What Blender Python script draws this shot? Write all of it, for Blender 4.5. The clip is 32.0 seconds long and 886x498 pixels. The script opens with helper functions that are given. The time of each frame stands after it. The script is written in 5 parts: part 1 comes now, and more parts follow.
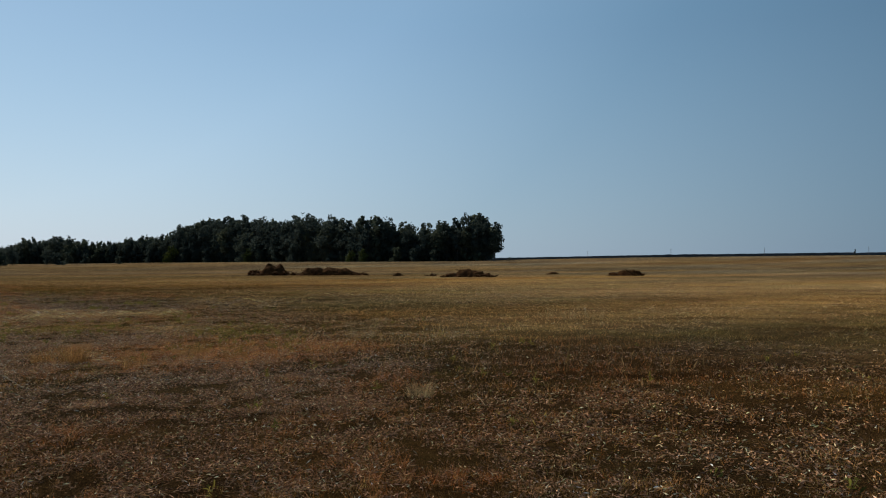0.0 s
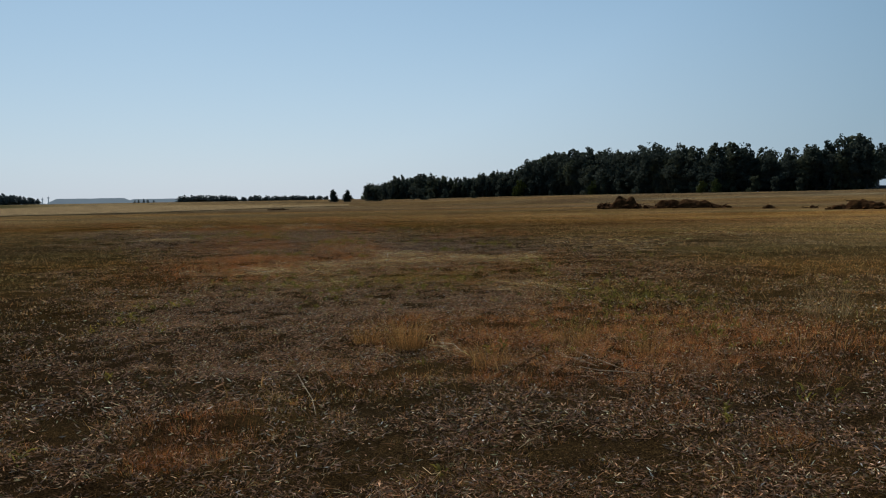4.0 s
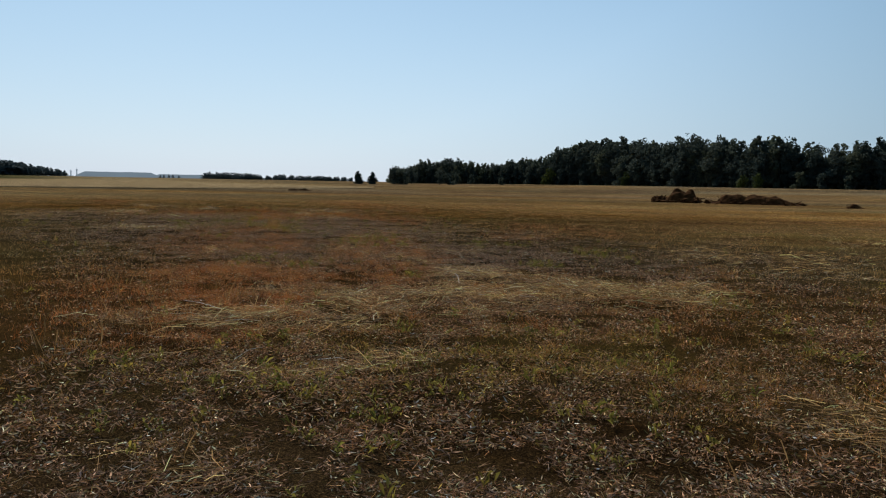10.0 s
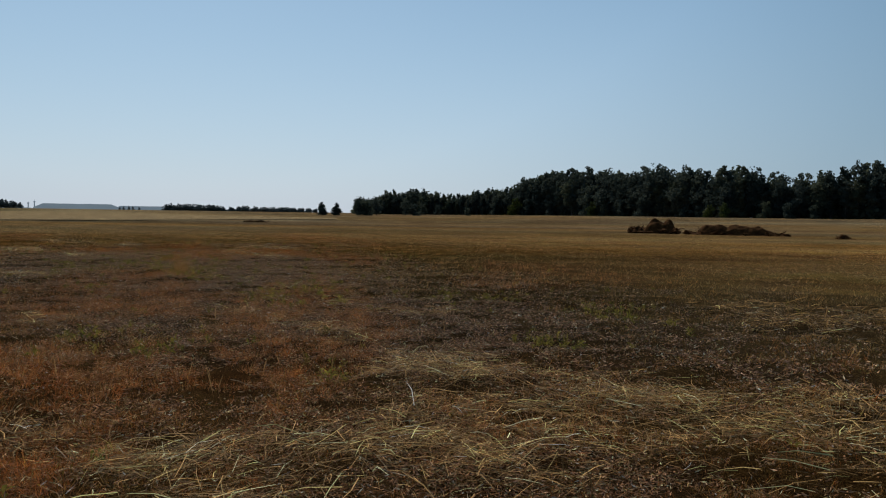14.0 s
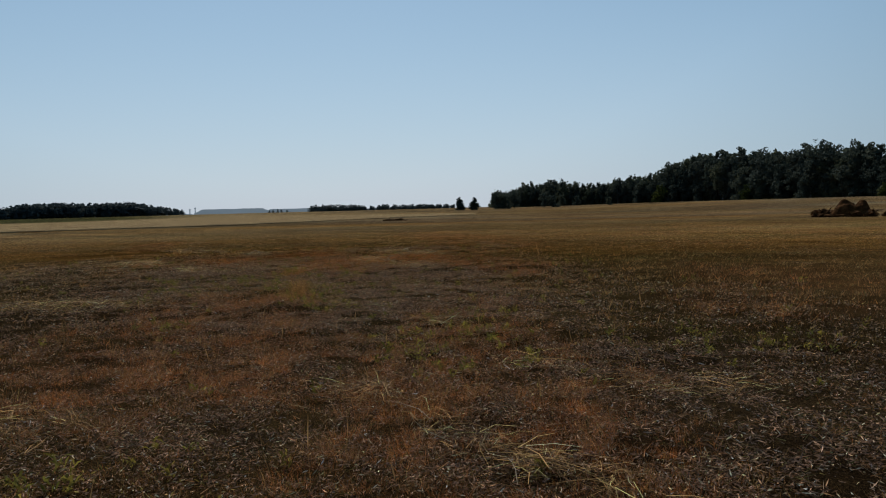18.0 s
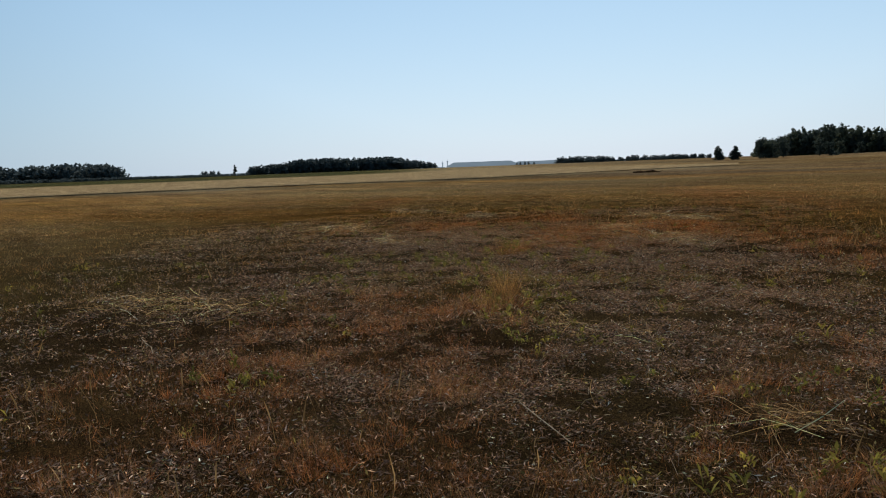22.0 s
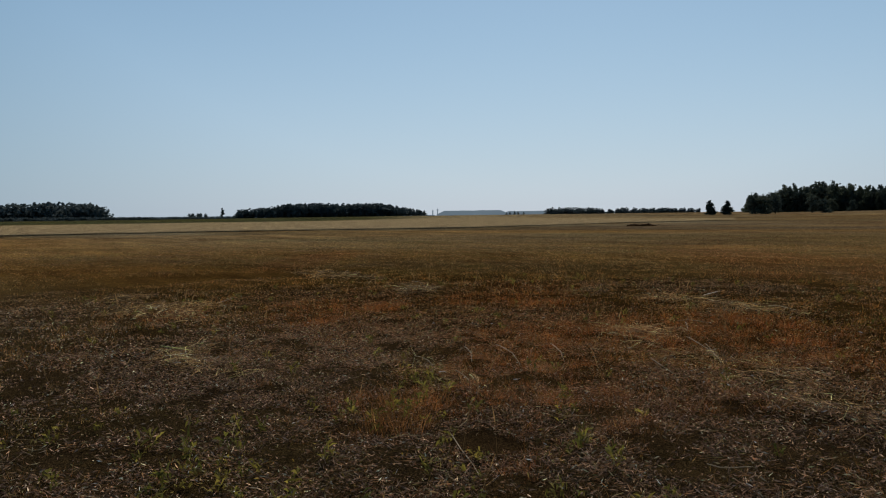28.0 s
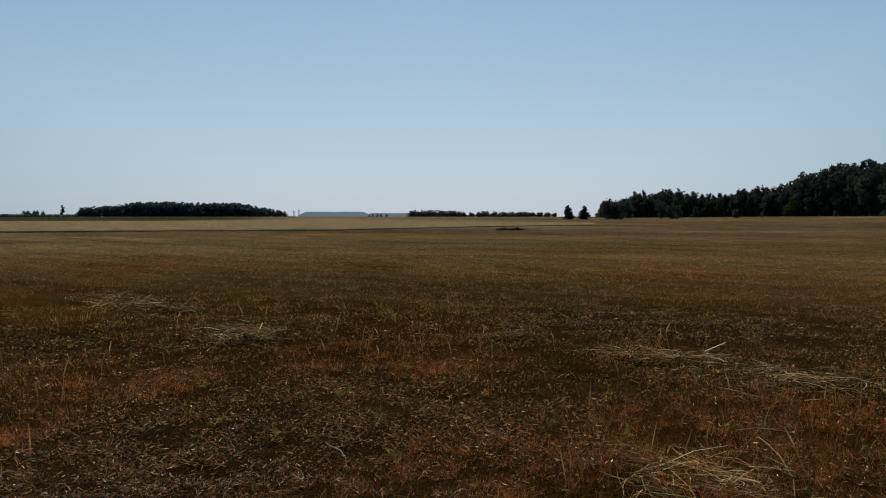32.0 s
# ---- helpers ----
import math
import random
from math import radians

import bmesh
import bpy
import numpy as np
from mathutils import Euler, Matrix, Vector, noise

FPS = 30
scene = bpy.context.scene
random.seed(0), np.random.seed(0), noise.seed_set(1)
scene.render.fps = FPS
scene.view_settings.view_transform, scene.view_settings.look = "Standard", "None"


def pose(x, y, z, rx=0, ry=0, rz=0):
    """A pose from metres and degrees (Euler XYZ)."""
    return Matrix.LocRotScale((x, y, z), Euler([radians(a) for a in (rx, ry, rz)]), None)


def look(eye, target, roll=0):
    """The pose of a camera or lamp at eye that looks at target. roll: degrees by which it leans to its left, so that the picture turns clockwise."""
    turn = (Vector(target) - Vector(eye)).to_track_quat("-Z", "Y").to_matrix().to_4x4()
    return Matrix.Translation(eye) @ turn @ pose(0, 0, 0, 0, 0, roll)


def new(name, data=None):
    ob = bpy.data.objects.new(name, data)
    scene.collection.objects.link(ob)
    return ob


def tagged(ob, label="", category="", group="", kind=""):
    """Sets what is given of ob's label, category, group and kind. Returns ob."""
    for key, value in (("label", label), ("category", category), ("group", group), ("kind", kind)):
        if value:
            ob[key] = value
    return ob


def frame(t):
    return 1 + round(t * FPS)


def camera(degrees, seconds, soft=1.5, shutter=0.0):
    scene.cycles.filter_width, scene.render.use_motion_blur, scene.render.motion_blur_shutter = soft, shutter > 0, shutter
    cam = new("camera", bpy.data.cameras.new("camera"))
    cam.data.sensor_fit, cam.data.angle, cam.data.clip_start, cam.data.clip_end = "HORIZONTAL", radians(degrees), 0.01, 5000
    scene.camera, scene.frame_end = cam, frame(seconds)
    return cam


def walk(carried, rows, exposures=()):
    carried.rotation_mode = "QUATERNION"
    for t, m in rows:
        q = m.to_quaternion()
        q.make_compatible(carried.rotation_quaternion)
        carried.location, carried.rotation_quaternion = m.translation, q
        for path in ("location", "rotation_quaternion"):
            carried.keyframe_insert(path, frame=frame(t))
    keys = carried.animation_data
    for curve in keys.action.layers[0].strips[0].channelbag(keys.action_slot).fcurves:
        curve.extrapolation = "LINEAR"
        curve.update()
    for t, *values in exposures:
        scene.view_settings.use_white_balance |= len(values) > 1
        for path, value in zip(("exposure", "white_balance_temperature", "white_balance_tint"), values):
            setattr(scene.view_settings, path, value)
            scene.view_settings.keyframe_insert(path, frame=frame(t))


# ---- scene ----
cam = camera(60.0, 32.0, soft=1.1)
PATH = [
    (0.0, pose(1.303, 0.378, 1.488, 90.97, 0.13, -1.03)),
    (0.5, pose(1.164, 0.953, 1.498, 91.12, -0.02, 0.13)),
    (1.0, pose(0.983, 1.519, 1.500, 91.11, 1.00, 6.34)),
    (1.5, pose(0.721, 2.071, 1.497, 90.43, 1.48, 13.43)),
    (2.0, pose(0.488, 2.647, 1.479, 88.04, 2.27, 19.55)),
    (2.5, pose(0.283, 3.241, 1.531, 88.14, 1.59, 22.66)),
    (4.5, pose(-0.756, 5.566, 1.530, 85.84, 1.02, 24.17)),
    (5.0, pose(-1.098, 6.137, 1.547, 86.17, 1.43, 23.23)),
    (5.5, pose(-1.463, 6.715, 1.523, 85.38, 0.99, 21.22)),
    (6.0, pose(-1.830, 7.291, 1.554, 84.88, 0.32, 20.44)),
    (6.5, pose(-2.180, 7.865, 1.543, 84.54, -0.68, 19.04)),
    (7.0, pose(-2.477, 8.460, 1.546, 86.07, -0.83, 17.69)),
    (7.5, pose(-2.815, 9.010, 1.542, 89.25, -1.34, 18.54)),
    (8.0, pose(-3.125, 9.576, 1.508, 89.44, -0.28, 18.89)),
    (8.5, pose(-3.509, 10.114, 1.500, 89.10, -0.82, 21.73)),
    (9.0, pose(-3.938, 10.651, 1.478, 87.99, 0.39, 22.29)),
    (9.5, pose(-4.399, 11.140, 1.513, 87.33, 0.32, 24.82)),
    (10.0, pose(-4.813, 11.637, 1.486, 85.07, -1.04, 25.94)),
    (10.5, pose(-5.152, 12.187, 1.486, 87.20, 1.24, 26.21)),
    (11.0, pose(-5.458, 12.759, 1.498, 86.57, 0.36, 25.74)),
    (11.5, pose(-5.710, 13.359, 1.456, 85.53, 0.91, 23.71)),
    (12.0, pose(-5.962, 13.962, 1.463, 85.62, -0.48, 23.16)),
    (12.5, pose(-6.131, 14.591, 1.449, 85.86, -0.83, 19.60)),
    (13.0, pose(-6.352, 15.175, 1.467, 86.10, -0.63, 22.95)),
    (13.5, pose(-6.584, 15.756, 1.472, 86.49, -1.04, 23.16)),
    (14.0, pose(-6.885, 16.340, 1.473, 87.40, -0.84, 23.40)),
    (14.5, pose(-7.229, 16.892, 1.479, 87.34, -0.87, 23.94)),
    (15.0, pose(-7.550, 17.409, 1.478, 87.53, 0.49, 25.31)),
    (15.5, pose(-7.921, 17.897, 1.482, 89.27, -0.15, 30.67)),
    (17.5, pose(-9.470, 19.910, 1.503, 86.59, 1.69, 32.41)),
    (18.0, pose(-9.890, 20.429, 1.512, 86.94, 1.50, 33.55)),
    (18.5, pose(-10.288, 21.001, 1.490, 88.47, 1.58, 35.56)),
    (19.0, pose(-10.709, 21.565, 1.487, 86.96, 0.93, 39.21)),
    (19.5, pose(-11.059, 22.160, 1.469, 85.98, 2.76, 39.89)),
    (20.0, pose(-11.469, 22.671, 1.466, 84.34, 1.08, 42.66)),
    (20.5, pose(-11.904, 23.166, 1.469, 84.91, -0.17, 43.61)),
    (21.0, pose(-12.388, 23.621, 1.512, 85.73, 0.58, 49.75)),
    (21.5, pose(-12.868, 24.091, 1.502, 85.05, -0.03, 51.73)),
    (22.0, pose(-13.325, 24.597, 1.521, 83.94, 2.14, 51.79)),
    (22.5, pose(-13.817, 25.030, 1.530, 83.50, 2.16, 52.56)),
    (23.0, pose(-14.238, 25.530, 1.505, 85.38, 3.14, 52.35)),
    (23.5, pose(-14.679, 25.988, 1.518, 86.33, 1.28, 52.52)),
    (24.0, pose(-15.038, 26.525, 1.478, 88.51, 0.03, 49.17)),
    (24.5, pose(-15.405, 27.083, 1.485, 88.69, 0.05, 50.75)),
    (25.0, pose(-15.769, 27.678, 1.503, 87.34, 1.01, 50.93)),
    (25.5, pose(-16.165, 28.239, 1.499, 88.16, -0.27, 50.31)),
    (27.5, pose(-18.030, 30.110, 1.487, 88.26, 0.85, 51.81)),
    (28.0, pose(-18.578, 30.504, 1.485, 87.49, 0.75, 51.08)),
    (28.5, pose(-19.104, 30.903, 1.491, 87.16, 1.40, 49.54)),
    (29.0, pose(-19.621, 31.305, 1.500, 87.57, 0.44, 51.41)),
    (29.5, pose(-20.095, 31.754, 1.497, 86.45, 0.18, 50.04)),
    (30.0, pose(-20.598, 32.192, 1.516, 86.09, 1.09, 48.94)),
    (30.5, pose(-21.110, 32.611, 1.518, 85.27, 0.11, 49.10)),
    (31.0, pose(-21.560, 33.060, 1.511, 85.70, 2.29, 48.91)),
    (31.5, pose(-22.067, 33.481, 1.498, 86.45, 0.47, 48.66)),
    (32.0, pose(-22.532, 33.977, 1.499, 87.57, -0.01, 40.86)),
]
# stops of brightening and darkening on the way
EXPOSURES = [(0.0, 0.1), (1.0, -0.05), (2.0, 0.05), (5.0, 0.03), (6.0, 0.33), (7.0, 0.0), (8.0, -0.13), (9.0, 0.05), (10.0, 0.28), (11.0, 0.05), (13.0, 0.05), (15.0, -0.05), (19.0, -0.06), (20.0, 0.2), (21.0, -0.02), (22.0, 0.33), (23.0, -0.05), (24.0, -0.12), (28.0, -0.05), (30.0, 0.0), (31.0, -0.07), (32.0, -0.08)]
SKY_STRENGTH, SUN_STRENGTH = 0.075, 3.6
# colours of the haze at the horizon and higher up, and its share of the sky there
HAZE_LOW, HAZE_HIGH, HAZE = (0.49, 0.57, 0.685), (0.27, 0.475, 0.60), (0.85, 0.36)
walk(cam, PATH, EXPOSURES)

# ------------------------------------------------------------ world and sun
SUN_YAW, SUN_UP = 42.0, 44.0          # degrees left of +y, degrees above the horizon
world = bpy.data.worlds.new("sky")
scene.world = world
world.use_nodes = True
wn, wl = world.node_tree.nodes, world.node_tree.links
sky = wn.new("ShaderNodeTexSky")
sky.sky_type, sky.sun_disc = "NISHITA", False
sky.sun_elevation, sky.sun_rotation = radians(SUN_UP), radians(-SUN_YAW)
sky.altitude, sky.air_density, sky.dust_density, sky.ozone_density = 150, 1.0, 0.25, 1.2
# summer haze: paler and greyer towards the horizon
tc, sep = wn.new("ShaderNodeTexCoord"), wn.new("ShaderNodeSeparateXYZ")
haze, veil = wn.new("ShaderNodeValToRGB"), wn.new("ShaderNodeMix")
wl.new(tc.outputs["Generated"], sep.inputs["Vector"])
wl.new(sep.outputs["Z"], haze.inputs["Fac"])
for e, (p, c) in zip(haze.color_ramp.elements, ((0.0, HAZE_LOW), (0.30, HAZE_HIGH))):
    e.position, e.color = p, (*c, 1)
haze_up = wn.new("ShaderNodeVectorMath")
haze_up.operation = "SCALE"
haze_up.inputs["Scale"].default_value = 1 / SKY_STRENGTH
wl.new(haze.outputs["Color"], haze_up.inputs[0])
veil.data_type = "RGBA"
thick = wn.new("ShaderNodeMapRange")
for k, v in (("From Min", 0.0), ("From Max", 0.28), ("To Min", HAZE[0]), ("To Max", HAZE[1])):
    thick.inputs[k].default_value = v
wl.new(sep.outputs["Z"], thick.inputs["Value"])
wl.new(thick.outputs["Result"], veil.inputs[0])
wl.new(sky.outputs["Color"], veil.inputs[6])
wl.new(haze_up.outputs["Vector"], veil.inputs[7])
# the sky pales towards the sun and deepens away from it
SUN_DIR = (-math.sin(radians(SUN_YAW)) * math.cos(radians(SUN_UP)), math.cos(radians(SUN_YAW)) * math.cos(radians(SUN_UP)), math.sin(radians(SUN_UP)))
toward, lit = wn.new("ShaderNodeVectorMath"), wn.new("ShaderNodeMix")
toward.operation = "DOT_PRODUCT"
toward.inputs[1].default_value = SUN_DIR
wl.new(tc.outputs["Generated"], toward.inputs[0])
glare = wn.new("ShaderNodeValToRGB")
for p in (0.55, 0.74):
    glare.color_ramp.elements.new(p)
for e, (p, c) in zip(glare.color_ramp.elements, ((0.18, (0.28, 0.37, 0.44)), (0.55, (0.61, 0.69, 0.74)), (0.74, (0.93, 0.95, 0.97)), (0.88, (1.0, 1.0, 1.0)))):
    e.position, e.color = p, (*c, 1)
wl.new(toward.outputs["Value"], glare.inputs["Fac"])
lit.data_type, lit.blend_type = "RGBA", "MULTIPLY"
lit.inputs[0].default_value = 1.0
wl.new(veil.outputs[2], lit.inputs[6])
wl.new(glare.outputs["Color"], lit.inputs[7])
wl.new(lit.outputs[2], wn["Background"].inputs["Color"])
wn["Background"].inputs["Strength"].default_value = SKY_STRENGTH * 1.1
sun = new("sun", bpy.data.lights.new("sun", "SUN"))
sun.data.energy, sun.data.angle, sun.data.color = SUN_STRENGTH, radians(0.55), (1.0, 0.94, 0.84)
sun.matrix_world = look(Vector(SUN_DIR) * 200, (0, 0, 0))


# ------------------------------------------------------------ materials
def shader(name, rough=0.9, spec=0.2):
    m = bpy.data.materials.new(name)
    m.use_nodes = True
    b = m.node_tree.nodes["Principled BSDF"]
    b.inputs["Roughness"].default_value = rough
    b.inputs["Specular IOR Level"].default_value = spec
    return m, m.node_tree.nodes, m.node_tree.links, b


def noise_node(n, l, scale, detail=4.0, rough=0.55, stretch=None, coords="Object"):
    tex, tc = n.new("ShaderNodeTexNoise"), n.new("ShaderNodeTexCoord")
    tex.inputs["Scale"].default_value, tex.inputs["Detail"].default_value, tex.inputs["Roughness"].default_value = scale, detail, rough
    src = tc.outputs[coords]
    if stretch:
        mp = n.new("ShaderNodeMapping")
        mp.inputs["Scale"].default_value, mp.inputs["Rotation"].default_value = stretch[0], (0, 0, radians(stretch[1]))
        l.new(src, mp.inputs["Vector"])
        src = mp.outputs["Vector"]
    l.new(src, tex.inputs["Vector"])
    return tex.outputs["Fac"]


def ramp(n, l, fac, stops):
    r = n.new("ShaderNodeValToRGB")
    while len(r.color_ramp.elements) < len(stops):
        r.color_ramp.elements.new(0.5)
    for e, (p, c) in zip(r.color_ramp.elements, stops):
        e.position, e.color = p, (*c, 1)
    l.new(fac, r.inputs["Fac"])
    return r.outputs["Color"]


def mix(n, l, a, b, fac, how="MIX"):
    m = n.new("ShaderNodeMix")
    m.data_type, m.blend_type = "RGBA", how
    for sock, v in ((m.inputs[6], a), (m.inputs[7], b)):
        if isinstance(v, tuple):
            sock.default_value = (*v, 1)
        else:
            l.new(v, sock)
    if isinstance(fac, float):
        m.inputs[0].default_value = fac
    else:
        l.new(fac, m.inputs[0])
    return m.outputs[2]


def bump(n, l, bsdf, height, strength, dist):
    b = n.new("ShaderNodeBump")
    b.inputs["Strength"].default_value, b.inputs["Distance"].default_value = strength, dist
    l.new(height, b.inputs["Height"])
    l.new(b.outputs["Normal"], bsdf.inputs["Normal"])


def tinted(name, vary, rough, spec, glow_through):
    """Plants coloured by their own tint, with light that passes through thin blades."""
    m, n, l, b = shader(name, rough, spec)
    at = n.new("ShaderNodeAttribute")
    at.attribute_name = "tint"
    isl = n.new("ShaderNodeNewGeometry")
    col = mix(n, l, at.outputs["Color"], ramp(n, l, isl.outputs["Random Per Island"], [(0.0, (1 - vary,) * 3), (1.0, (1 + vary, 1 + vary * 0.9, 1 + vary * 0.7))]), 1.0, "MULTIPLY")
    l.new(col, b.inputs["Base Color"])
    tr, mx = n.new("ShaderNodeBsdfTranslucent"), n.new("ShaderNodeMixShader")
    l.new(col, tr.inputs["Color"])
    mx.inputs["Fac"].default_value = glow_through
    l.new(b.outputs["BSDF"], mx.inputs[1])
    l.new(tr.outputs["BSDF"], mx.inputs[2])
    l.new(mx.outputs["Shader"], n["Material Output"].inputs["Surface"])
    return m


def foliage(name, dark, light, through_fac):
    m, n, l, b = shader(name, 0.9, 0.04)
    isl, obi = n.new("ShaderNodeNewGeometry"), n.new("ShaderNodeObjectInfo")
    c1 = ramp(n, l, isl.outputs["Random Per Island"], [(0.0, dark), (0.7, tuple((a + c) / 2 for a, c in zip(dark, light))), (1.0, light)])
    c2 = ramp(n, l, obi.outputs["Random"], [(0.0, (0.75, 0.8, 0.8)), (0.6, (1.0, 1.0, 1.0)), (1.0, (1.3, 1.2, 0.9))])
    col = mix(n, l, c1, c2, 1.0, "MULTIPLY")
    l.new(col, b.inputs["Base Color"])
    tr, mx = n.new("ShaderNodeBsdfTranslucent"), n.new("ShaderNodeMixShader")
    l.new(col, tr.inputs["Color"])
    mx.inputs["Fac"].default_value = through_fac
    l.new(b.outputs["BSDF"], mx.inputs[1])
    l.new(tr.outputs["BSDF"], mx.inputs[2])
    l.new(mx.outputs["Shader"], n["Material Output"].inputs["Surface"])
    return m


def plain(name, stops, scale, rough=0.9, relief=0.0, spec=0.2, stretch=None):
    m, n, l, b = shader(name, rough, spec)
    a = noise_node(n, l, scale, 5.0, 0.6, stretch)
    fine = noise_node(n, l, scale * 7, 3.0, 0.6)
    col = mix(n, l, ramp(n, l, a, stops), ramp(n, l, fine, [(0.3, (0.7, 0.7, 0.7)), (0.7, (1.25, 1.25, 1.25))]), 1.0, "MULTIPLY")
    l.new(col, b.inputs["Base Color"])
    if relief:
        bump(n, l, b, fine, 0.8, relief)
    return m


def ground_material():
    """Thatch and soil: the sheet's own tint broken up at three sizes."""
    m, n, l, b = shader("thatch", 1.0, 0.0)
    at = n.new("ShaderNodeAttribute")
    at.attribute_name = "tint"
    fine = noise_node(n, l, 34.0, 5.0, 0.7)
    mid = noise_node(n, l, 3.2, 5.0, 0.65)
    wide = noise_node(n, l, 0.16, 5.0, 0.6, ((1.0, 2.6, 1.0), 25))
    litter = noise_node(n, l, 95.0, 3.0, 0.75)
    c0 = mix(n, l, at.outputs["Color"], ramp(n, l, litter, [(0.36, (0.3, 0.28, 0.27)), (0.5, (0.8, 0.8, 0.8)), (0.6, (2.0, 1.95, 1.8)), (0.7, (3.2, 3.1, 2.8))]), 1.0, "MULTIPLY")
    c = mix(n, l, c0, ramp(n, l, fine, [(0.3, (0.45, 0.43, 0.42)), (0.5, (0.95, 0.95, 0.95)), (0.72, (1.6, 1.55, 1.45))]), 1.0, "MULTIPLY")
    c = mix(n, l, c, ramp(n, l, mid, [(0.3, (0.65, 0.63, 0.6)), (0.5, (1.0, 1.0, 1.0)), (0.72, (1.3, 1.25, 1.1))]), 1.0, "MULTIPLY")
    c = mix(n, l, c, ramp(n, l, wide, [(0.3, (0.60, 0.54, 0.50)), (0.5, (1.0, 1.0, 1.0)), (0.7, (1.38, 1.38, 1.25))]), 1.0, "MULTIPLY")
    streak = noise_node(n, l, 0.55, 4.0, 0.6, ((0.5, 2.4, 1.0), 25))
    c = mix(n, l, c, ramp(n, l, streak, [(0.3, (0.72, 0.7, 0.68)), (0.5, (1.0, 1.0, 1.0)), (0.7, (1.3, 1.28, 1.2))]), 1.0, "MULTIPLY")
    l.new(c, b.inputs["Base Color"])
    bump(n, l, b, fine, 1.0, 0.05)
    return m


M_GROUND = ground_material()
M_BLADE = tinted("dry_blades", 0.5, 0.7, 0.06, 0.30)
M_FLAKE = tinted("dead_leaf_litter", 0.6, 0.7, 0.05, 0.1)
M_WEED = tinted("weed_leaves", 0.4, 0.7, 0.1, 0.45)
M_LEAF = foliage("woodland_leaves", (0.050, 0.064, 0.056), (0.078, 0.092, 0.072), 0.36)
M_LEAF_PALE = foliage("young_leaves", (0.03, 0.045, 0.015), (0.075, 0.09, 0.03), 0.25)
# distance haze is put into the leaf colour: paler and bluer than nearer woods
M_HAZED_LEAF = foliage("hazed_distant_leaves", (0.065, 0.085, 0.092), (0.110, 0.130, 0.132), 0.25)
M_BARK = plain("grey_bark", [(0.35, (0.05, 0.045, 0.04)), (0.65, (0.11, 0.10, 0.085))], 3.0, 0.9, 0.02)
M_BIRCH = plain("birch_bark", [(0.38, (0.06, 0.055, 0.05)), (0.46, (0.13, 0.125, 0.11)), (0.8, (0.2, 0.19, 0.17))], 2.0, 0.8, 0.01, 0.2, ((1, 1, 5), 0))
M_SOIL = plain("dug_soil", [(0.3, (0.028, 0.011, 0.004)), (0.55, (0.070, 0.031, 0.011)), (0.75, (0.13, 0.062, 0.023))], 2.2, 0.95, 0.06, 0.02)
M_TWIG = plain("dead_wood", [(0.35, (0.035, 0.018, 0.010)), (0.7, (0.085, 0.048, 0.026))], 5.0, 0.9, 0.01, 0.02)
M_LOG = plain("bleached_wood", [(0.35, (0.24, 0.18, 0.12)), (0.7, (0.42, 0.34, 0.24))], 4.0, 0.9, 0.01, 0.05)
M_POLE = plain("weathered_pole", [(0.35, (0.14, 0.13, 0.12)), (0.7, (0.24, 0.23, 0.21))], 3.0, 0.9, 0.005)
M_TOWER = plain("pale_concrete", [(0.35, (0.33, 0.35, 0.37)), (0.7, (0.42, 0.44, 0.46))], 0.2, 0.9)


# far haze is put into the base colour and lifted by emission
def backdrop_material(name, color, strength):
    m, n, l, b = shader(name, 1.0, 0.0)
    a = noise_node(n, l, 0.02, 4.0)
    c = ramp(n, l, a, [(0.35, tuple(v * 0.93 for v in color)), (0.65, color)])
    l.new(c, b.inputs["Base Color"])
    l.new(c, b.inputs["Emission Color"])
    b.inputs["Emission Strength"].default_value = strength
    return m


M_SKYLINE = plain("far_dark_woods", [(0.35, (0.05, 0.055, 0.062)), (0.65, (0.075, 0.08, 0.085))], 0.05, 1.0, 0.0, 0.0)
M_HAZE_GLOW = backdrop_material("haze_glow", (0.135, 0.172, 0.205), 0.9)

# ------------------------------------------------------------ lie of the land
def lattice(ix, iy, seed):
    v = np.sin(ix * 127.1 + iy * 311.7 + seed * 74.7) * 43758.5453
    return v - np.floor(v)


def vnoise(x, y, seed):
    """Smooth value noise, 0 to 1, on arrays."""
    ix, iy = np.floor(x), np.floor(y)
    fx, fy = x - ix, y - iy
    fx, fy = fx * fx * (3 - 2 * fx), fy * fy * (3 - 2 * fy)
    a, b = lattice(ix, iy, seed), lattice(ix + 1, iy, seed)
    c, d = lattice(ix, iy + 1, seed), lattice(ix + 1, iy + 1, seed)
    return (a * (1 - fx) + b * fx) * (1 - fy) + (c * (1 - fx) + d * fx) * fy


def fnoise(x, y, seed, octaves=3):
    t, amp, tot = 0.0, 1.0, 0.0
    for k in range(octaves):
        t, tot = t + amp * vnoise(x * 2**k + 17.3 * k, y * 2**k - 9.1 * k, seed + k), tot + amp
        amp *= 0.5
    return t / tot


# slope of the far land, in thousandths, by bearing (degrees left of +y)
RISE_AT = (-180, -60, -29, -18, -5, 5, 20, 35, 50, 60, 70, 80, 100, 180)
RISE = (3.0, 7.0, 6.6, 5.4, 1.6, 0.7, 0.0, -0.5, -0.2, -0.3, -0.5, -0.4, 0.5, 3.0)


